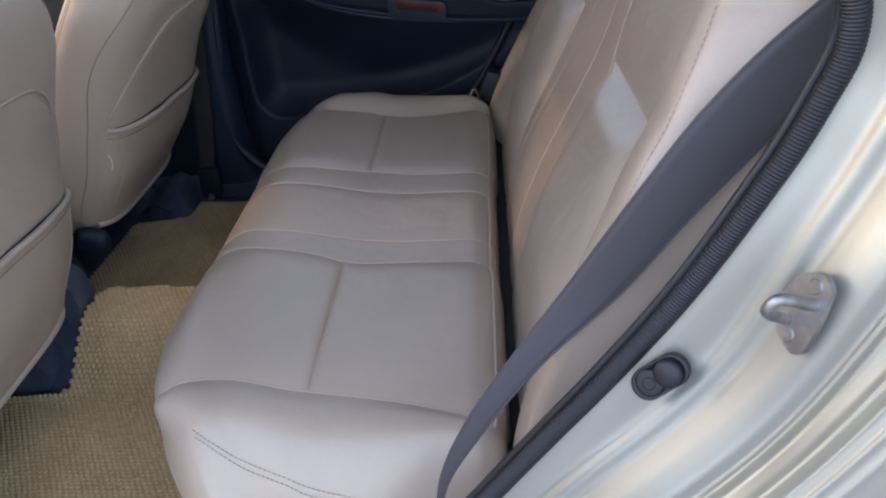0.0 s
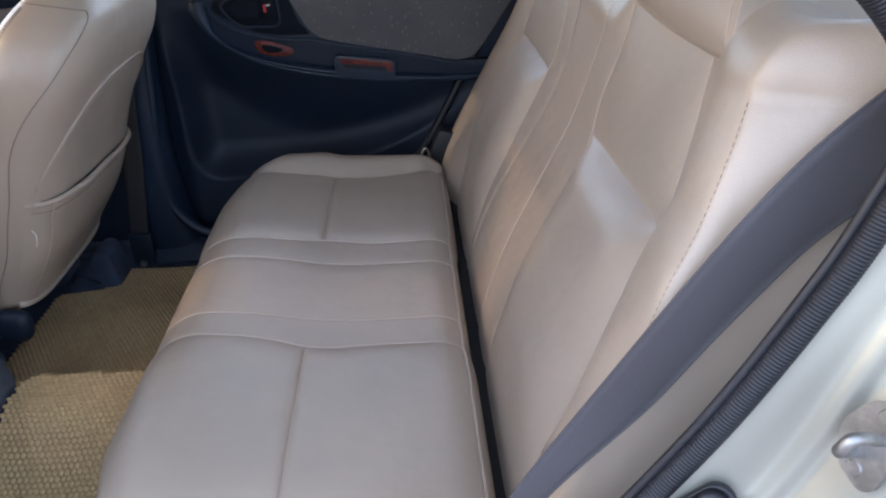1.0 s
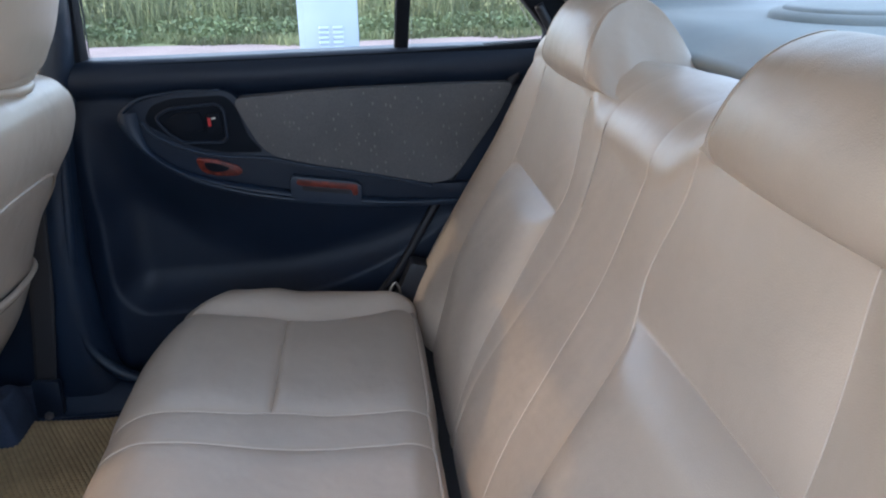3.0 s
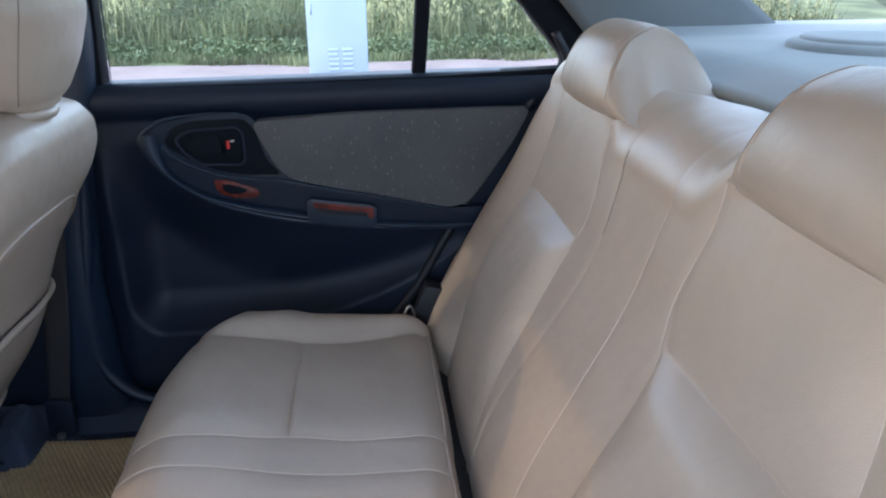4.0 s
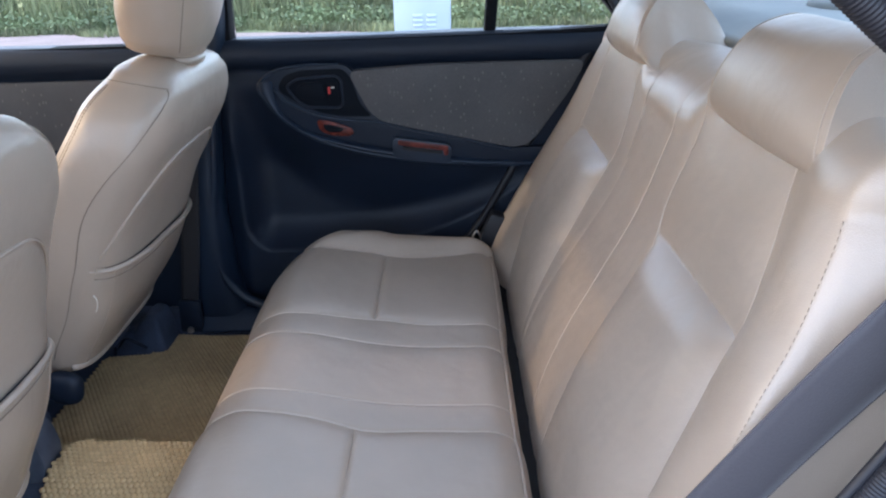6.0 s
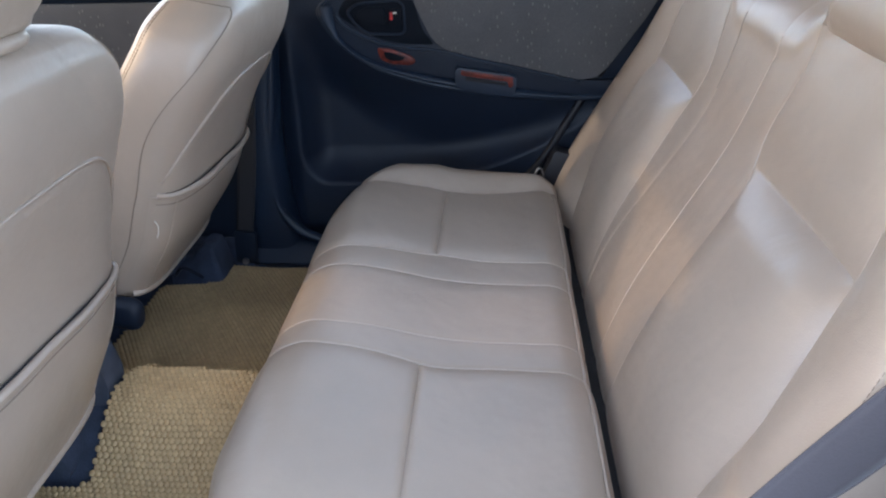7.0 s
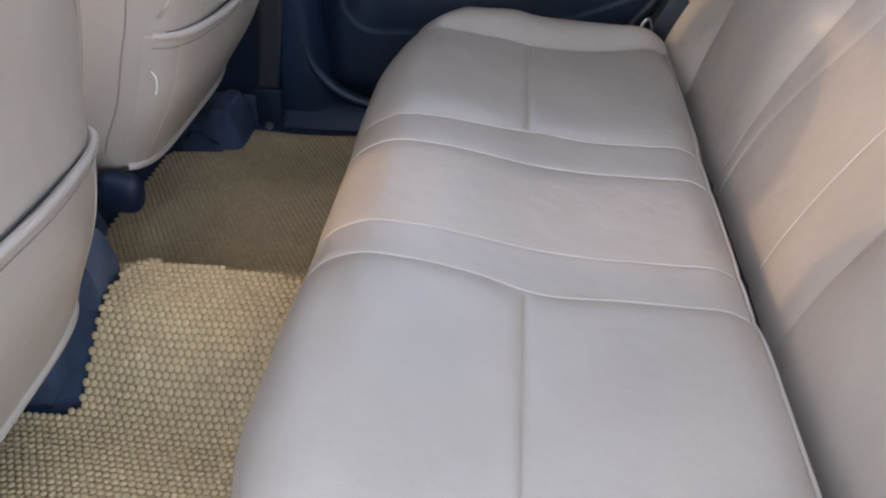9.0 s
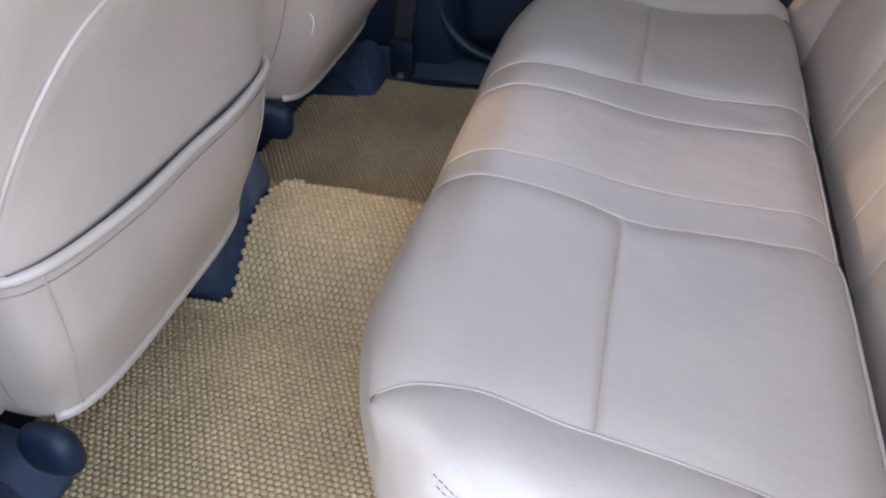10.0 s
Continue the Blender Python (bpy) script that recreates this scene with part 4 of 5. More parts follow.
def head_restraint(yc, half):
    w = np.r_[-np.ones(8), -1 + 0.06 * (1 - np.cos(np.linspace(0, math.pi / 2, 9)))[1:], np.linspace(-0.94, 0.94, 31)[1:-1], 1 - 0.06 * (1 - np.cos(np.linspace(math.pi / 2, 0, 9)))[:-1], np.ones(8)]
    scale = []
    for i, a in enumerate(w):
        q = abs(a)
        rim = 1 - 0.07 * (1 - math.sqrt(max(1 - max((q - 0.94) / 0.06, 0) ** 2, 0)))
        scale.append(rim - 0.05 * q**4)
    scale[:8] = list(np.linspace(0.02, 0.86, 8))
    scale[-8:] = list(np.linspace(0.86, 0.02, 8))
    pts = []
    for a, s in zip(w, scale):
        cap = 0.002 * (1 - s / 0.86) if abs(a) == 1 else 0
        sec = head_section(s)
        pts.append(np.stack([sec[:, 0] + 0.008 * (a * a), yc + a * (half * TAPER + cap), sec[:, 2]], 1))
    ob = mesh_object("head_restraint", np.concatenate(pts), quads(len(w), len(HEAD)), LEATHER, cushion)
    for a in (-0.985, -0.925, 0.925, 0.985):
        q = abs(a)
        s = 1 - 0.07 * (1 - math.sqrt(max(1 - max((q - 0.94) / 0.06, 0) ** 2, 0))) - 0.05 * q**4
        sec = head_section(s + 0.003)
        line = np.stack([sec[:, 0] + 0.008 * a * a, yc + a * half * TAPER, sec[:, 2]], 1)[8:54]
        tube("stitching", line, 0.0008, PALE_SEAM, ob, sides=5)
    # flared side gussets that run down into the saddle of the backrest
    for sg in (-1, 1):
        sec = head_section(0.945)[7:55]

        def gusset(u, v, sg=sg, sec=sec):
            k = u.astype(int)
            x, z, tp = np.take(sec[:, 0], k), np.take(sec[:, 2], k), np.take(TAPER[7:55], k)
            low = 0.752 - 0.024 * step(0.49, 0.43, x)
            zz = low + (np.maximum(z, low) - low) * (1 - v) ** 1.9
            return x + 0.008 + 0.02 * v * step(0.5, 0.44, x), yc + sg * ((half - 0.0005) * tp + 0.004 * np.sin(v * 3) + 0.058 * v**1.25), zz
        sheet("side_gusset", np.arange(len(sec)), np.linspace(0, 1, 24), gusset, LEATHER, ob)


head_restraint(0.266, 0.119), head_restraint(-0.330, 0.141)

# ---------------------------------------------------------------- front seats
SEAT_Z = [0.14, 0.17, 0.22, 0.30, 0.39, 0.48, 0.57, 0.64, 0.69, 0.72, 0.742, 0.752]
SEAT_X = [-0.540, -0.508, -0.484, -0.450, -0.430, -0.412, -0.381, -0.356, -0.350, -0.356, -0.376, -0.402]
SEAT_W = [0.170, 0.190, 0.205, 0.222, 0.233, 0.238, 0.240, 0.236, 0.215, 0.180, 0.130, 0.06]
SEAT_D = [0.04, 0.065, 0.078, 0.083, 0.086, 0.087, 0.087, 0.084, 0.076, 0.062, 0.043, 0.016]
SEAT_Y = 0.318


def seat_rear(dy, z, out=0.0):
    """The rear face of a front seat's back, dy from its middle."""
    w, d, xr = spline(z, SEAT_Z, SEAT_W), spline(z, SEAT_Z, SEAT_D), spline(z, SEAT_Z, SEAT_X)
    q = np.clip(np.abs(dy) / w, 0, 1)
    return xr - d + d * (1 - q**4.0) ** 0.25 + out


def seat_back_shell(a, z):
    w, d, xr = spline(z, SEAT_Z, SEAT_W), spline(z, SEAT_Z, SEAT_D), spline(z, SEAT_Z, SEAT_X)
    c, s = np.cos(a), np.sin(a)
    return xr - d + np.sign(c) * np.abs(c) ** 0.5 * d, SEAT_Y + np.sign(s) * np.abs(s) ** 0.5 * w, z


def front_seat():
    e = thing("bucket_chair", (-0.45, SEAT_Y, 0.0), "beige leather front car seat with rear map pocket and headrest", "car seat", "front seats")
    zz = np.r_[0.14 + 0.03 * np.linspace(0, 1, 8) ** 2, np.linspace(0.17, 0.69, 60)[1:], 0.69 + 0.062 * np.sin(np.linspace(0, math.pi / 2, 18))[1:]]
    aa = np.linspace(0, 2 * math.pi, 145)
    aa = aa - 0.16 * np.sin(4 * aa)
    sheet("seat_back", aa, zz, seat_back_shell, LEATHER, e)

    # lower rear panel with an arched upper edge
    def arch(q):
        return 0.598 - 0.17 * np.abs(q) ** 4

    def lower_panel(u, v):
        z = 0.16 + (arch(u) - 0.16) * v
        dy = u * 0.965 * spline(z, SEAT_Z, SEAT_W)
        edge = np.minimum(1, np.minimum((1 - np.abs(u)) / 0.03, (1 - v) / 0.03))
        return seat_rear(dy, z, 0.004 * edge - 0.002), SEAT_Y + dy, z
    sheet("rear_panel", np.linspace(-1, 1, 70), np.linspace(0, 1, 70), lower_panel, LEATHER, e)
    q = np.linspace(-0.995, 0.995, 80)
    tube("seam", np.stack([seat_rear(q * 0.965 * spline(arch(q), SEAT_Z, SEAT_W), arch(q), 0.0015), SEAT_Y + q * 0.965 * spline(arch(q), SEAT_Z, SEAT_W), arch(q)], 1), 0.0024, LEATHER, e, sides=6)

    # map pocket with a sagging mouth and a hemmed edge
    def mouth(q):
        return 0.397 - 0.011 * q

    def pocket(u, v):
        z = 0.175 + (mouth(u) - 0.175) * v
        dy = u * 0.985 * spline(z, SEAT_Z, SEAT_W)
        sag = 0.005 + 0.006 * (1 - np.abs(u) ** 3) * v**1.5 + 0.0012 * np.sin(u * 9 + v * 5) * v * (1 - u * u)
        return seat_rear(dy, z, 0.0) + sag * np.clip((1 - np.abs(u)) / 0.06, 0.1, 1), SEAT_Y + dy, z
    pk = sheet("map_pocket", np.linspace(-1, 1, 70), np.linspace(0, 1, 40), pocket, LEATHER, e, thick=(-0.002, 0, 0))
    u = np.linspace(-0.985, 0.985, 80)
    px, py, pz = pocket(u, np.ones(80))
    tube("hem", np.stack([px + 0.0005, py, pz], 1), 0.0056, LEATHER, pk, sides=8)
    # hem stitching below the mouth and the upright side seams
    px, py, pz = pocket(u, np.full(80, 0.925))
    tube("hem_seam", np.stack([px + 0.0006, py, pz], 1), 0.0008, SEAM, pk, sides=6)
    for q in (-0.87, 0.87):
        px, py, pz = pocket(np.full(40, q), np.linspace(0.02, 0.98, 40))
        tube("side_seam", np.stack([px + 0.0006, py, pz], 1), 0.0011, LEATHER, pk, sides=6)
    # dark strip drawn as the shade inside the pocket's mouth
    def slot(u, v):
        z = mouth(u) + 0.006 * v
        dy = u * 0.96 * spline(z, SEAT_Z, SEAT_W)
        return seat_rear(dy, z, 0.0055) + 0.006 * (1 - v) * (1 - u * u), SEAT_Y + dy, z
    sheet("pocket_mouth_shade", np.linspace(-0.98, 0.98, 60), np.linspace(0, 1, 4), slot, GAP, e, "dark strip for the shade in the pocket opening")
    # long side seams from the shoulder to the foot, with twin stitching in front
    for sg in (-1, 1):
        z = np.linspace(0.20, 0.721, 80)
        a = spline(z, [0.20, 0.4, 0.6, 0.67, 0.70, 0.714, 0.721], [1.53, 1.52, 1.40, 1.10, 0.90, 0.85, 0.92])
        x, y, zz2 = seat_back_shell(a, z)
        tube("seam", np.stack([x + 0.0005, SEAT_Y + sg * (y - SEAT_Y + 0.0005), zz2], 1), 0.0009, SEAM, e, sides=6)
        a = np.linspace(0.92, 2.3, 60)
        x, y, zz2 = seat_back_shell(a, 0.721 + 0.003 * np.sin(np.linspace(0, math.pi, 60)))
        tube("seam", np.stack([x, SEAT_Y + sg * (y - SEAT_Y), zz2 + 0.0003], 1), 0.0009, SEAM, e, sides=6)
        for b in (1.95, 2.03):
            x, y, zz2 = seat_back_shell(np.full(80, b), z)
            stitches("stitching", np.stack([x, SEAT_Y + sg * (y - SEAT_Y + 0.0006), zz2], 1), SEAM, e, pitch=0.006, r=0.0007, fill=0.8)
        # loose thread at the end of the pocket seam
        if sg < 0:
            end = np.array([float(seat_rear(np.array(0.222), np.array(0.355), 0.004)), SEAT_Y + sg * 0.224, 0.358])
            tube("loose_thread", smooth_path([end, end + (0.006, sg * 0.003, -0.004), end + (0.008, sg * 0.004, -0.018), end + (0.005, sg * 0.002, -0.030)], 14), 0.0012, THREAD, e, "loose white thread", sides=5)
        # recliner cover on one side, rail foot on both
        if sg < 0:
            bm = bmesh.new()
            bmesh.ops.create_uvsphere(bm, u_segments=24, v_segments=14, radius=1.0)
            for w in bm.verts:
                c = w.co
                w.co = Vector((-0.530 + 0.034 * math.copysign(abs(c.x) ** 0.7, c.x), SEAT_Y + sg * 0.207 + 0.019 * c.y, 0.146 + 0.034 * math.copysign(abs(c.z) ** 0.75, c.z)))
            part("recliner_cover", bm, NAVY, e, "navy plastic recliner cover")
        foot = prism("rail_cover", rounded([(-0.78, -0.01), (-0.60, -0.01), (-0.575, 0.03), (-0.60, 0.085), (-0.66, 0.10), (-0.78, 0.11)], 0.015), SEAT_Y + sg * 0.165, SEAT_Y + sg * 0.225, CARPET, e, "blue seat rail cover", bevel=0.008)
    # white hem strip along the foot of the back
    q = np.linspace(-0.97, 0.97, 60)
    z = 0.168 + 0.012 * q * q
    dy = q * spline(z, SEAT_Z, SEAT_W)
    tube("foot_hem", np.stack([seat_rear(dy, z, 0.005), SEAT_Y + dy, z], 1), 0.0070, LEATHER, e, sides=10)
    # seat base, unseen from behind, added to keep windscreen light off the floor
    seat_mid = rounded([(-1.02, 0.17), (-0.60, 0.15), (-0.56, 0.22), (-0.60, 0.30), (-0.95, 0.345), (-1.03, 0.31)], 0.05)
    prism("seat_cushion", seat_mid, SEAT_Y - 0.235, SEAT_Y + 0.235, LEATHER, e, bevel=0.03, segments=4)
    box("seat_frame", (-0.76, SEAT_Y - 0.15, 0.08), (-0.62, SEAT_Y + 0.15, 0.15), GAP, e, bevel=0.02)

    # headrest on its collar
    zs = np.linspace(0.748, 0.945, 40)
    hz = [0.748, 0.752, 0.765, 0.80, 0.85, 0.90, 0.93, 0.942, 0.945]
    hw = [0.040, 0.064, 0.090, 0.120, 0.137, 0.138, 0.120, 0.080, 0.02]
    hd = [0.030, 0.050, 0.062, 0.072, 0.076, 0.072, 0.056, 0.034, 0.010]

    def headrest(a, z):
        w, d = spline(z, hz, hw), spline(z, hz, hd)
        c, s = np.cos(a), np.sin(a)
        return -0.418 - 0.25 * (0.85 - z) * 0.3 + np.sign(c) * np.abs(c) ** 0.8 * d, SEAT_Y + np.sign(s) * np.abs(s) ** 0.75 * w, z
    h = sheet("headrest", np.linspace(0, 2 * math.pi, 65), 0.748 + 0.197 * ease(44), headrest, LEATHER, e)
    for sg in (-1, 1):
        z = np.linspace(0.765, 0.93, 50)
        x, y, zz2 = headrest(np.full(50, 0.85), z)
        tube("seam", np.stack([x, SEAT_Y + sg * (y - SEAT_Y), zz2], 1), 0.0009, SEAM, h, sides=6)
    k = np.linspace(0, 2 * math.pi, 33)[:-1]
    tube("collar", [(-0.39 + 0.022 * math.cos(a), SEAT_Y + 0.045 * math.sin(a), 0.747) for a in k], 0.008, LEATHER, e, closed=True)
    return e


far_seat = front_seat()
near_seat = copy_thing(far_seat, pose(-0.45, -SEAT_Y, 0.0))
# the far seat is reclined a little further
far_seat.matrix_basis = pose(-0.44, 0, 0.40) @ pose(0, 0, 0, 0, 10.5, 0) @ pose(0.44, 0, -0.40) @ pose(-0.45, SEAT_Y, 0.0)
for piece in list(near_seat.children):
    if piece.name.startswith("loose_thread"):
        bpy.data.objects.remove(piece)
tagged(near_seat, "beige leather front car seat with sagging rear map pocket", "car seat")


# ---------------------------------------------------------------- floor mats
NEAR_MAT = rounded([(-0.70, -0.60), (-0.16, -0.60), (-0.16, 0.010), (-0.30, 0.014), (-0.528, 0.034), (-0.548, -0.02), (-0.545, -0.155), (-0.56, -0.172), (-0.70, -0.172)], 0.02, 4)
FAR_MAT = rounded([(-0.70, 0.026), (-0.16, -0.005), (-0.16, 0.60), (-0.552, 0.60), (-0.572, 0.575), (-0.582, 0.515), (-0.60, 0.500), (-0.70, 0.505)], 0.016, 4)


def floor_mat(outline, label, drop=0.0, curl=0.0):
    def mat_height(x, y):
        return 0.002 - drop + tunnel(x, y) + 0.004 * np.sin(x * 17 + y * 9) * step(-0.3, -0.5, x) + curl * step(-0.03, 0.035, y)

    xs, ys = [p[0] for p in outline], [p[1] for p in outline]
    pitch, row = 0.0100, 0.0079
    e = thing("floor_mat", (sum(xs) / len(xs), sum(ys) / len(ys), 0.0), label, "car mat", "rubber floor mats")
    # base sheet cut to the outline
    gx, gy = np.arange(min(xs), max(xs) + 0.004, 0.004), np.arange(min(ys), max(ys) + 0.004, 0.004)
    nu, nv = len(gx), len(gy)
    U, V = np.meshgrid(gx, gy, indexing="ij")
    keep = inside_distance(U, V, outline) > 0.0
    f = [q for q in quads(nu, nv) if keep.ravel()[q].all()]
    pts = np.stack([U, V, mat_height(U, V)], -1).reshape(-1, 3)
    used = sorted({int(i) for q in f for i in q})
    back = {i: n for n, i in enumerate(used)}
    mesh_object("backing", pts[used], [[back[int(i)] for i in q] for q in f], MATBASE, e)
    # lens-shaped studs in staggered rows
    rows = np.arange(min(ys), max(ys), row)
    cx, cy = np.meshgrid(np.arange(min(xs), max(xs), pitch), rows)
    cx = cx + np.where(np.arange(len(rows)) % 2, pitch / 2, 0)[:, None]
    cx, cy = cx.ravel(), cy.ravel()
    ok = inside_distance(cx, cy, outline) > -0.001
    cx, cy = cx[ok], cy[ok]
    ring = np.linspace(0, 2 * math.pi, 9)[:-1]
    rings = ((1.0, 0.0), (0.86, 0.0016), (0.52, 0.0028))
    offs = np.concatenate([np.stack([0.0051 * s * np.cos(ring), 0.0044 * s * np.sin(ring), np.full(8, h)], 1) for s, h in rings] + [[[0, 0, 0.0032]]])
    px, py = cx[:, None] + offs[:, 0], cy[:, None] + offs[:, 1]
    verts = np.stack([px, py, mat_height(px, py) + offs[:, 2]], -1).reshape(-1, 3)
    unit = [(8 * r + k, 8 * r + (k + 1) % 8, 8 * r + 8 + (k + 1) % 8, 8 * r + 8 + k) for r in range(2) for k in range(8)] + [(16 + k, 16 + (k + 1) % 8, 24) for k in range(8)]
    faces = [tuple(q + 25 * n for q in f) for n in range(len(cx)) for f in unit]
    tagged(mesh_object("studs", verts, faces, MAT, e), kind="stuff")
    return e


floor_mat(NEAR_MAT, "tan rubber honeycomb floor mat draped over the tunnel", curl=0.010)
floor_mat(FAR_MAT, "tan rubber honeycomb floor mat in the footwell", 0.005)

# ---------------------------------------------------------------- belts and buckle
def ribbon(name, edge_a, edge_b, mat, parent, label="", n=60, thick=(0, -0.0016, 0)):
    a, b = smooth_path(edge_a, n), smooth_path(edge_b, n)
    t = np.linspace(0, 1, 7)
    pts = lambda u, v: tuple(np.take(a[:, k], u.astype(int)) * (1 - v) + np.take(b[:, k], u.astype(int)) * v for k in range(3))
    return sheet(name, np.arange(n), t, pts, mat, parent, label, thick)


belt = thing("rear_seat_belt", (0.18, -0.62, 0.25), "charcoal webbing seat belt across the seat's side", "seat belt")
UP_EDGE = [(0.54, -0.600, 0.790), (0.47, -0.607, 0.737), (0.44, -0.611, 0.711), (0.404, -0.618, 0.674), (0.363, -0.614, 0.610), (0.308, -0.604, 0.513), (0.251, -0.607, 0.427), (0.210, -0.610, 0.360), (0.177, -0.614, 0.284), (0.165, -0.615, 0.21)]
LOW_EDGE = [(0.56, -0.612, 0.720), (0.51, -0.609, 0.684), (0.462, -0.606, 0.643), (0.427, -0.607, 0.602), (0.395, -0.609, 0.562), (0.362, -0.610, 0.516), (0.276, -0.612, 0.419), (0.223, -0.614, 0.342), (0.181, -0.618, 0.266), (0.17, -0.620, 0.205)]
ribbon("webbing", UP_EDGE, LOW_EDGE, WEB, belt)
for line in (UP_EDGE, LOW_EDGE):
    tube("selvedge", smooth_path(line, 80) + np.array([0, -0.0008, 0]), 0.0012, WEB, belt, sides=6)
fbelt = thing("front_seat_belt", (-0.512, 0.60, 0.0), "dark webbing seat belt bolted at the sill", "seat belt")
ribbon("webbing", [(-0.455, 0.612, 0.70), (-0.490, 0.606, 0.40), (-0.503, 0.60, 0.278), (-0.530, 0.597, 0.098)], [(-0.41, 0.612, 0.70), (-0.445, 0.606, 0.40), (-0.458, 0.60, 0.278), (-0.488, 0.597, 0.098)], WEBDARK, fbelt)
prism("anchor_cover", rounded([(-0.540, 0.015), (-0.488, 0.015), (-0.482, 0.098), (-0.535, 0.102)], 0.008), 0.588, 0.603, NAVY, fbelt, bevel=0.004)
bm = bmesh.new()
bmesh.ops.create_cone(bm, cap_ends=True, segments=6, radius1=0.009, radius2=0.008, depth=0.008, matrix=pose(-0.514, 0.583, 0.022, 90))
part("bolt", bm, STEEL, fbelt, "zinc anchor bolt", smooth=False)
bracket = thing("seat_bracket_cover", (-0.60, 0.56, 0.0), "dusty blue moulded cover over the seat bracket", "bracket cover")
sheet("moulded_cover", np.linspace(-0.68, -0.545, 28), np.linspace(0.505, 0.612, 24), lambda u, v: (u, v, -0.012 + 0.095 * step(-0.545, -0.575, u) * step(0.505, 0.53, v) - 0.035 * step(-0.60, -0.64, u)
      + 0.003 * np.sin(u * 130) * np.sin(v * 100)), CARPET, bracket)
tube("wire", smooth_path([(-0.665, 0.51, 0.02), (-0.64, 0.502, 0.045), (-0.615, 0.506, 0.03), (-0.60, 0.515, 0.012)], 24), 0.004, NAVY, bracket, "dark cable")
sill = sheet("sill_trim", np.linspace(-0.50, 0.10, 60), np.linspace(0, 1, 14), lambda u, v: (u, 0.603 + 0.05 * v, 0.004 + 0.052 * np.sin(v * math.pi / 2) + 0.0 * u), NAVYTRIM, None, "dusty navy sill trim along the door", thick=(0, 0.004, -0.004))
tagged(sill, category="trim", kind="structure")
buckle = thing("belt_buckle", (0.21, 0.585, 0.22), "black seat belt buckle tucked beside the cushion", "buckle")
prism("buckle_body", rounded([(0.188, 0.20), (0.245, 0.205), (0.285, 0.310), (0.240, 0.322)], 0.008), 0.570, 0.612, BLACK, buckle, bevel=0.006)
tube("wire_loop", smooth_path([(0.186, 0.568, 0.225), (0.193, 0.564, 0.262), (0.206, 0.562, 0.285), (0.214, 0.564, 0.268), (0.207, 0.566, 0.24)], 24), 0.0028, STEEL, buckle, "steel wire loop", sides=6)

# ---------------------------------------------------------------- near door opening
EDGE = np.array([(0.13, 0.19), (0.205, 0.285), (0.28, 0.388), (0.335, 0.463), (0.386, 0.540), (0.425, 0.612), (0.458, 0.683), (0.474, 0.742), (0.467, 0.774), (0.446, 0.805), (0.424, 0.829), (0.366, 0.874), (0.327, 0.905), (0.23, 0.98), (0.13, 1.05)])
EDGE3 = smooth_path([(x, -0.66, z) for x, z in EDGE], 120)


def jamb_point(i, n_off, y):
    """A point of the jamb, n_off outward from the opening's edge in its own plane, at y."""
    tan = np.gradient(EDGE3, axis=0)
    tan /= np.linalg.norm(tan, axis=1)[:, None]
    k = np.clip(i, 0, len(EDGE3) - 1).astype(int)
    n_off = n_off + 0.016 * np.exp(-(((EDGE3[k, 2] - 0.50) / 0.10) ** 2)) * step(0.016, 0.035, n_off) * step(0.10, 0.07, n_off)
    return EDGE3[k, 0] + n_off * tan[k, 2], y + 0 * n_off, EDGE3[k, 2] - n_off * tan[k, 0]


SECTION = smooth_path([(-0.004, -0.665, 0), (0.014, -0.671, 0), (0.024, -0.678, 0), (0.034, -0.685, 0), (0.043, -0.694, 0), (0.049, -0.708, 0), (0.056, -0.723, 0), (0.066, -0.737, 0), (0.082, -0.743, 0),
                       (0.083, -0.758, 0), (0.090, -0.768, 0), (0.092, -0.786, 0), (0.100, -0.796, 0), (0.16, -0.82, 0), (0.30, -0.84, 0), (0.55, -0.845, 0)], 420)
# pressed beads: a rolled ridge beside the seal flat, a sharp edge past the striker plate, then four fine flanges
for depth, wide, high in ((-0.690, 0.0060, 0.0055), (-0.744, 0.0022, 0.0030), (-0.7545, 0.0028, 0.0035), (-0.7725, 0.0026, 0.0040), (-0.7865, 0.0022, 0.0035), (-0.7965, 0.0016, 0.0025), (-0.803, 0.0014, 0.002)):
    bead = np.exp(-(((SECTION[:, 1] - depth) / wide) ** 2))
    SECTION[:, 0] -= high * 0.75 * bead
    SECTION[:, 1] -= high * 0.55 * bead
jamb = sheet("door_jamb", np.arange(120), np.arange(420), lambda u, v: jamb_point(u, np.take(SECTION[:, 0], v.astype(int)), np.take(SECTION[:, 1], v.astype(int))), SILVER, car, "silver painted door jamb with pressed ridges")
# ribbed rubber seal
fine = smooth_path(EDGE3[::4], 2400)
rad = 0.0096 + 0.00034 * np.sin(np.arange(2400) * 2 * math.pi / 6.0)
sealing = tube("door_seal", fine + np.array([0.0032, -0.005, -0.0018]), rad, BLACK, None, "ribbed black rubber door seal on the jamb", sides=14)
tagged(sealing, category="trim", kind="structure")
tube("seal_lip", smooth_path(EDGE3[::4], 160) + np.array([-0.0052, 0.000, 0.0035]), 0.0038, BLACK, sealing, sides=10)
FAR_EDGE = [(0.499, 0.650, 0.800), (0.526, 0.650, 0.738), (0.469, 0.650, 0.684), (0.414, 0.650, 0.611), (0.369, 0.650, 0.536), (0.322, 0.650, 0.458), (0.262, 0.650, 0.352), (0.230, 0.650, 0.294), (0.169, 0.650, 0.210)]
far_seal = tube("door_seal", smooth_path(FAR_EDGE, 80), 0.009, BLACK, None, "black rubber door seal on the far opening", sides=10)
tagged(far_seal, category="trim", kind="structure")
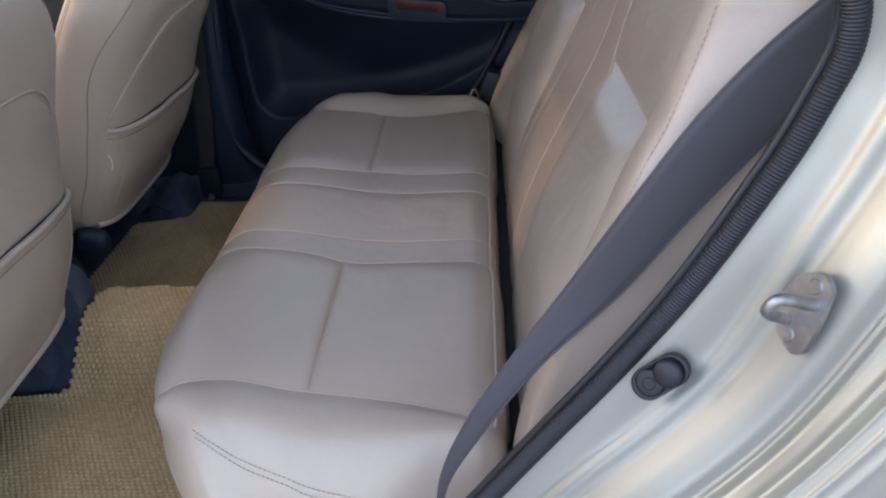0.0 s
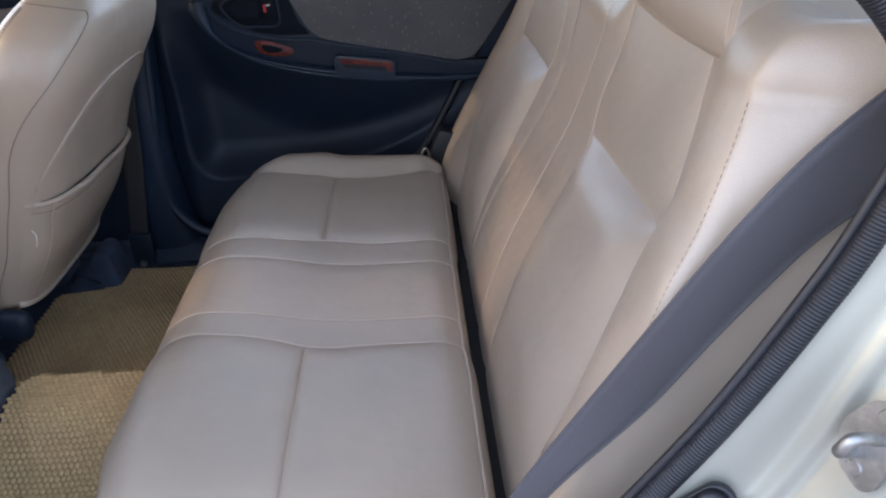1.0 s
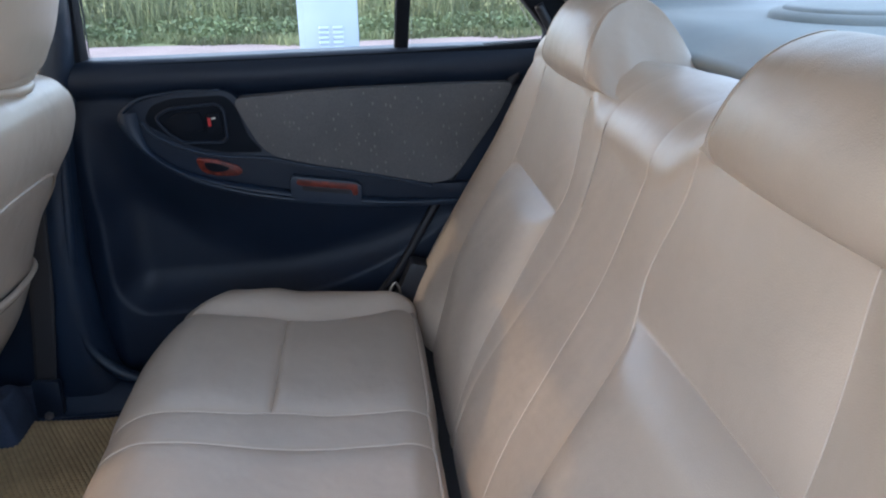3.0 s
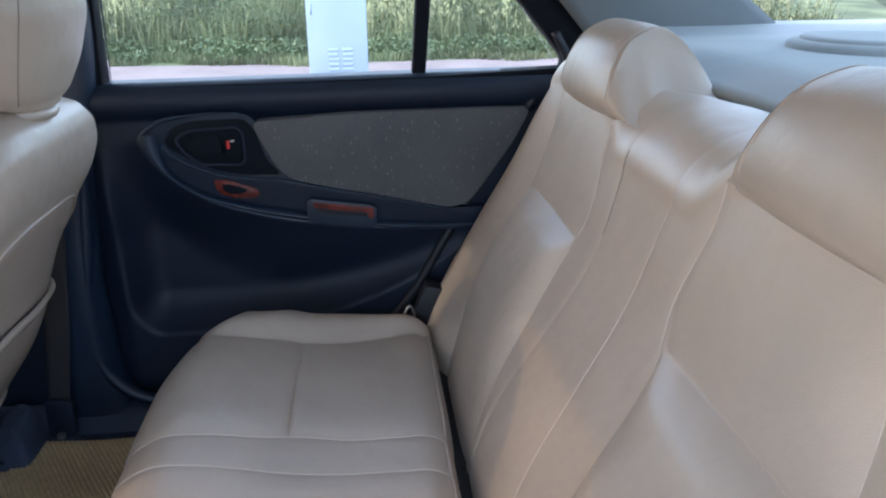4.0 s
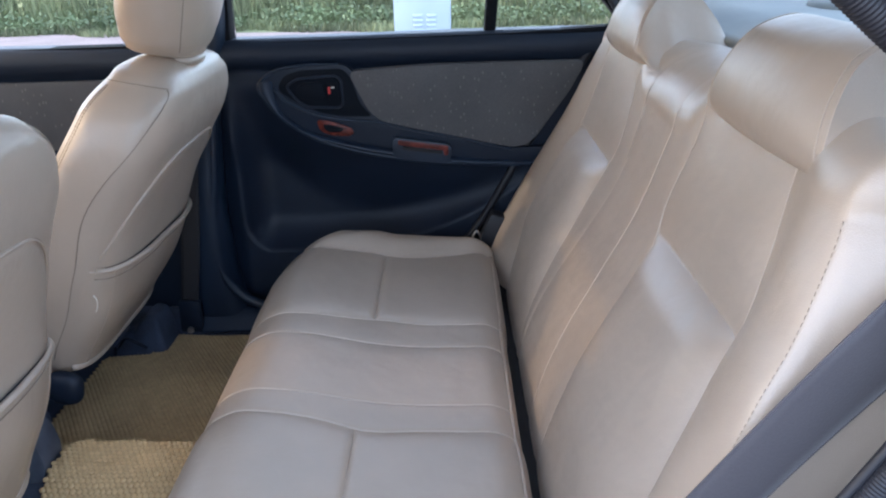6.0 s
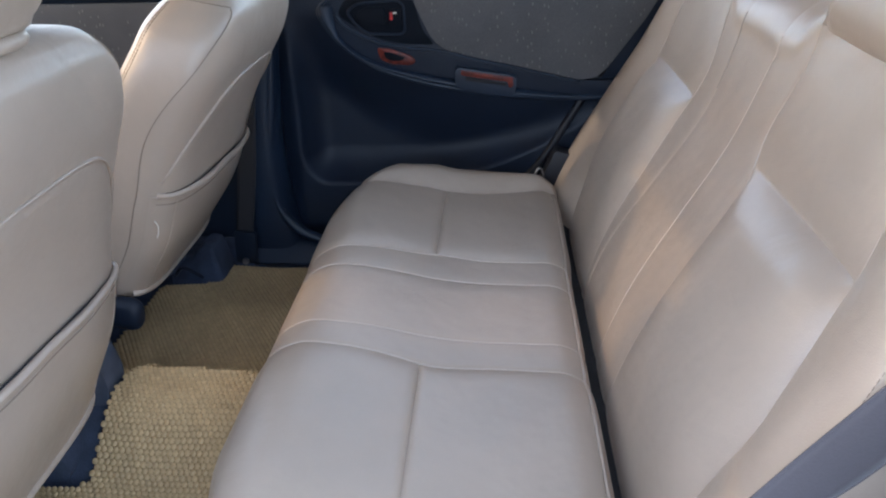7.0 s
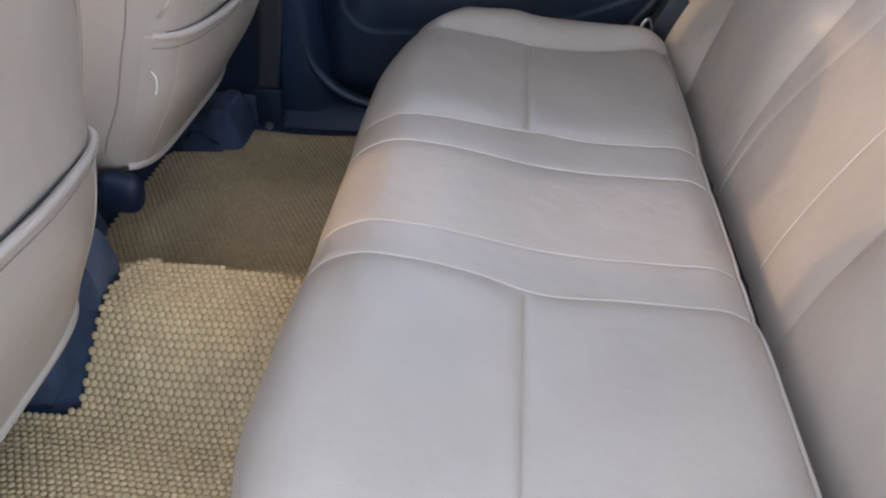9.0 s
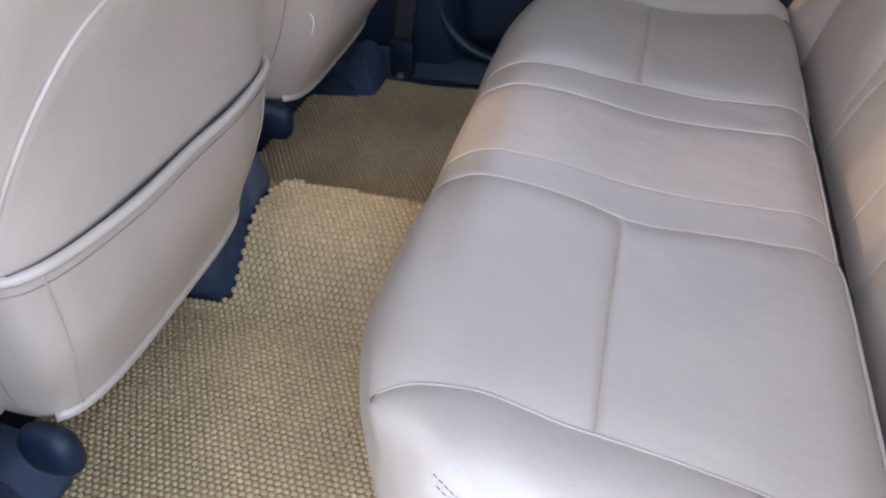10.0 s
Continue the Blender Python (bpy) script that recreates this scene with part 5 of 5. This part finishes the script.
# striker: plate, two screws, looped pin
striker = thing("door_striker", (0.455, -0.715, 0.56), "zinc-plated door striker bolted to the jamb", "door striker")


def striker_frame():
    """Axes on the jamb: along the opening edge, across it, and out of the metal."""
    along = Vector((0.27, -0.03, 0.96)).normalized()
    out = Vector((-0.88, -0.40, 0.25))
    out = (out - along * out.dot(along)).normalized()
    return along, out.cross(along), out


AL, AC, OUT = striker_frame()
MID = Vector((0.457, -0.721, 0.560))


def on_plate(a, b, h):
    return MID + AL * a * 0.84 + AC * b * 0.84 + OUT * h


bm = bmesh.new()
outline = rounded([(-0.038, -0.012), (-0.030, 0.014), (0.002, 0.026), (0.030, 0.016), (0.040, 0.0), (0.034, -0.014), (0.0, -0.020), (-0.03, -0.020)], 0.009, 4)
low, high = [bm.verts.new(on_plate(a, b, -0.002)) for a, b in outline], [bm.verts.new(on_plate(a, b, 0.003)) for a, b in outline]
bm.faces.new(low), bm.faces.new(high[::-1])
for i in range(len(outline)):
    j = (i + 1) % len(outline)
    bm.faces.new((low[i], high[i], high[j], low[j]))
sharpen(part("plate", bm, STEEL, striker))
for a in (-0.025, 0.026):
    bm = bmesh.new()
    rot = OUT.to_track_quat("Z", "Y").to_matrix().to_4x4()
    bmesh.ops.create_cone(bm, cap_ends=True, segments=20, radius1=0.0062, radius2=0.0050, depth=0.0016, matrix=Matrix.Translation(on_plate(a, 0.0, 0.0034)) @ rot)
    sharpen(part("screw", bm, STEEL, striker, "countersunk screw"))
tube("loop", smooth_path([on_plate(-0.016, 0.008, 0.0), on_plate(-0.009, 0.006, 0.016), on_plate(0.000, 0.002, 0.032), on_plate(0.009, -0.002, 0.040), on_plate(0.019, -0.004, 0.039), on_plate(0.020, -0.006, 0.030), on_plate(0.015, -0.007, 0.014), on_plate(0.012, -0.008, 0.0)], 48), 0.0043, STEEL, striker, "looped steel pin", sides=12)

# courtesy light switch in its rubber boot
switch = thing("courtesy_switch", (0.372, -0.690, 0.473), "black rubber courtesy light switch in the jamb", "door switch")
SW = Vector((0.372, -0.687, 0.473))
SN = Vector((-0.47, -0.80, 0.36)).normalized()


def disc(name, centre, r, h, mat, label="", parent=switch, dome=0.0):
    bm = bmesh.new()
    rot = SN.to_track_quat("Z", "Y").to_matrix().to_4x4()
    rings, seg = ((1.0, 0.0), (1.0, 0.6), (0.9, 0.92), (0.7, 1.0), (0.3, 1.0 + dome), (0.01, 1.0 + dome)), 24
    vs = [[bm.verts.new(Matrix.Translation(centre) @ rot @ Vector((r * s * math.cos(2 * math.pi * k / seg), r * s * math.sin(2 * math.pi * k / seg), h * q))) for k in range(seg)] for s, q in rings]
    for a, b in zip(vs, vs[1:]):
        for k in range(seg):
            bm.faces.new((a[k], a[(k + 1) % seg], b[(k + 1) % seg], b[k]))
    return part(name, bm, mat, parent, label)


SD = Vector((0.72, -0.12, 0.68)).normalized()
disc("boot_base", SW - SD * 0.010, 0.0118, 0.004, BLACK)
bm = bmesh.new()
SIDE = SN.cross(SD).normalized()
FLAT = (SD - SN * SD.dot(SN)).normalized()
rim = [SW + FLAT * (0.0125 * (1 if math.cos(a) > 0 else -1) + 0.0135 * math.cos(a)) + SIDE * 0.0135 * math.sin(a) for a in np.linspace(0, 2 * math.pi, 41)[:-1]]
rows = [[bm.verts.new(SW + (p - SW) * k + SN * h) for p in rim] for k, h in ((1.0, -0.004), (1.0, 0.0015), (0.95, 0.003), (0.86, 0.003), (0.82, 0.0015))]
for a, b in zip(rows, rows[1:]):
    for k in range(40):
        bm.faces.new((a[k], a[(k + 1) % 40], b[(k + 1) % 40], b[k]))
bm.faces.new(rows[-1])
part("boot_plate", bm, BLACK, switch)
disc("plunger_boot", SW + SD * 0.009, 0.0118, 0.0095, BLACK, dome=0.12)
disc("screw", SW - SD * 0.010 + SN * 0.0035, 0.0055, 0.0015, BLACK, "small dark screw")
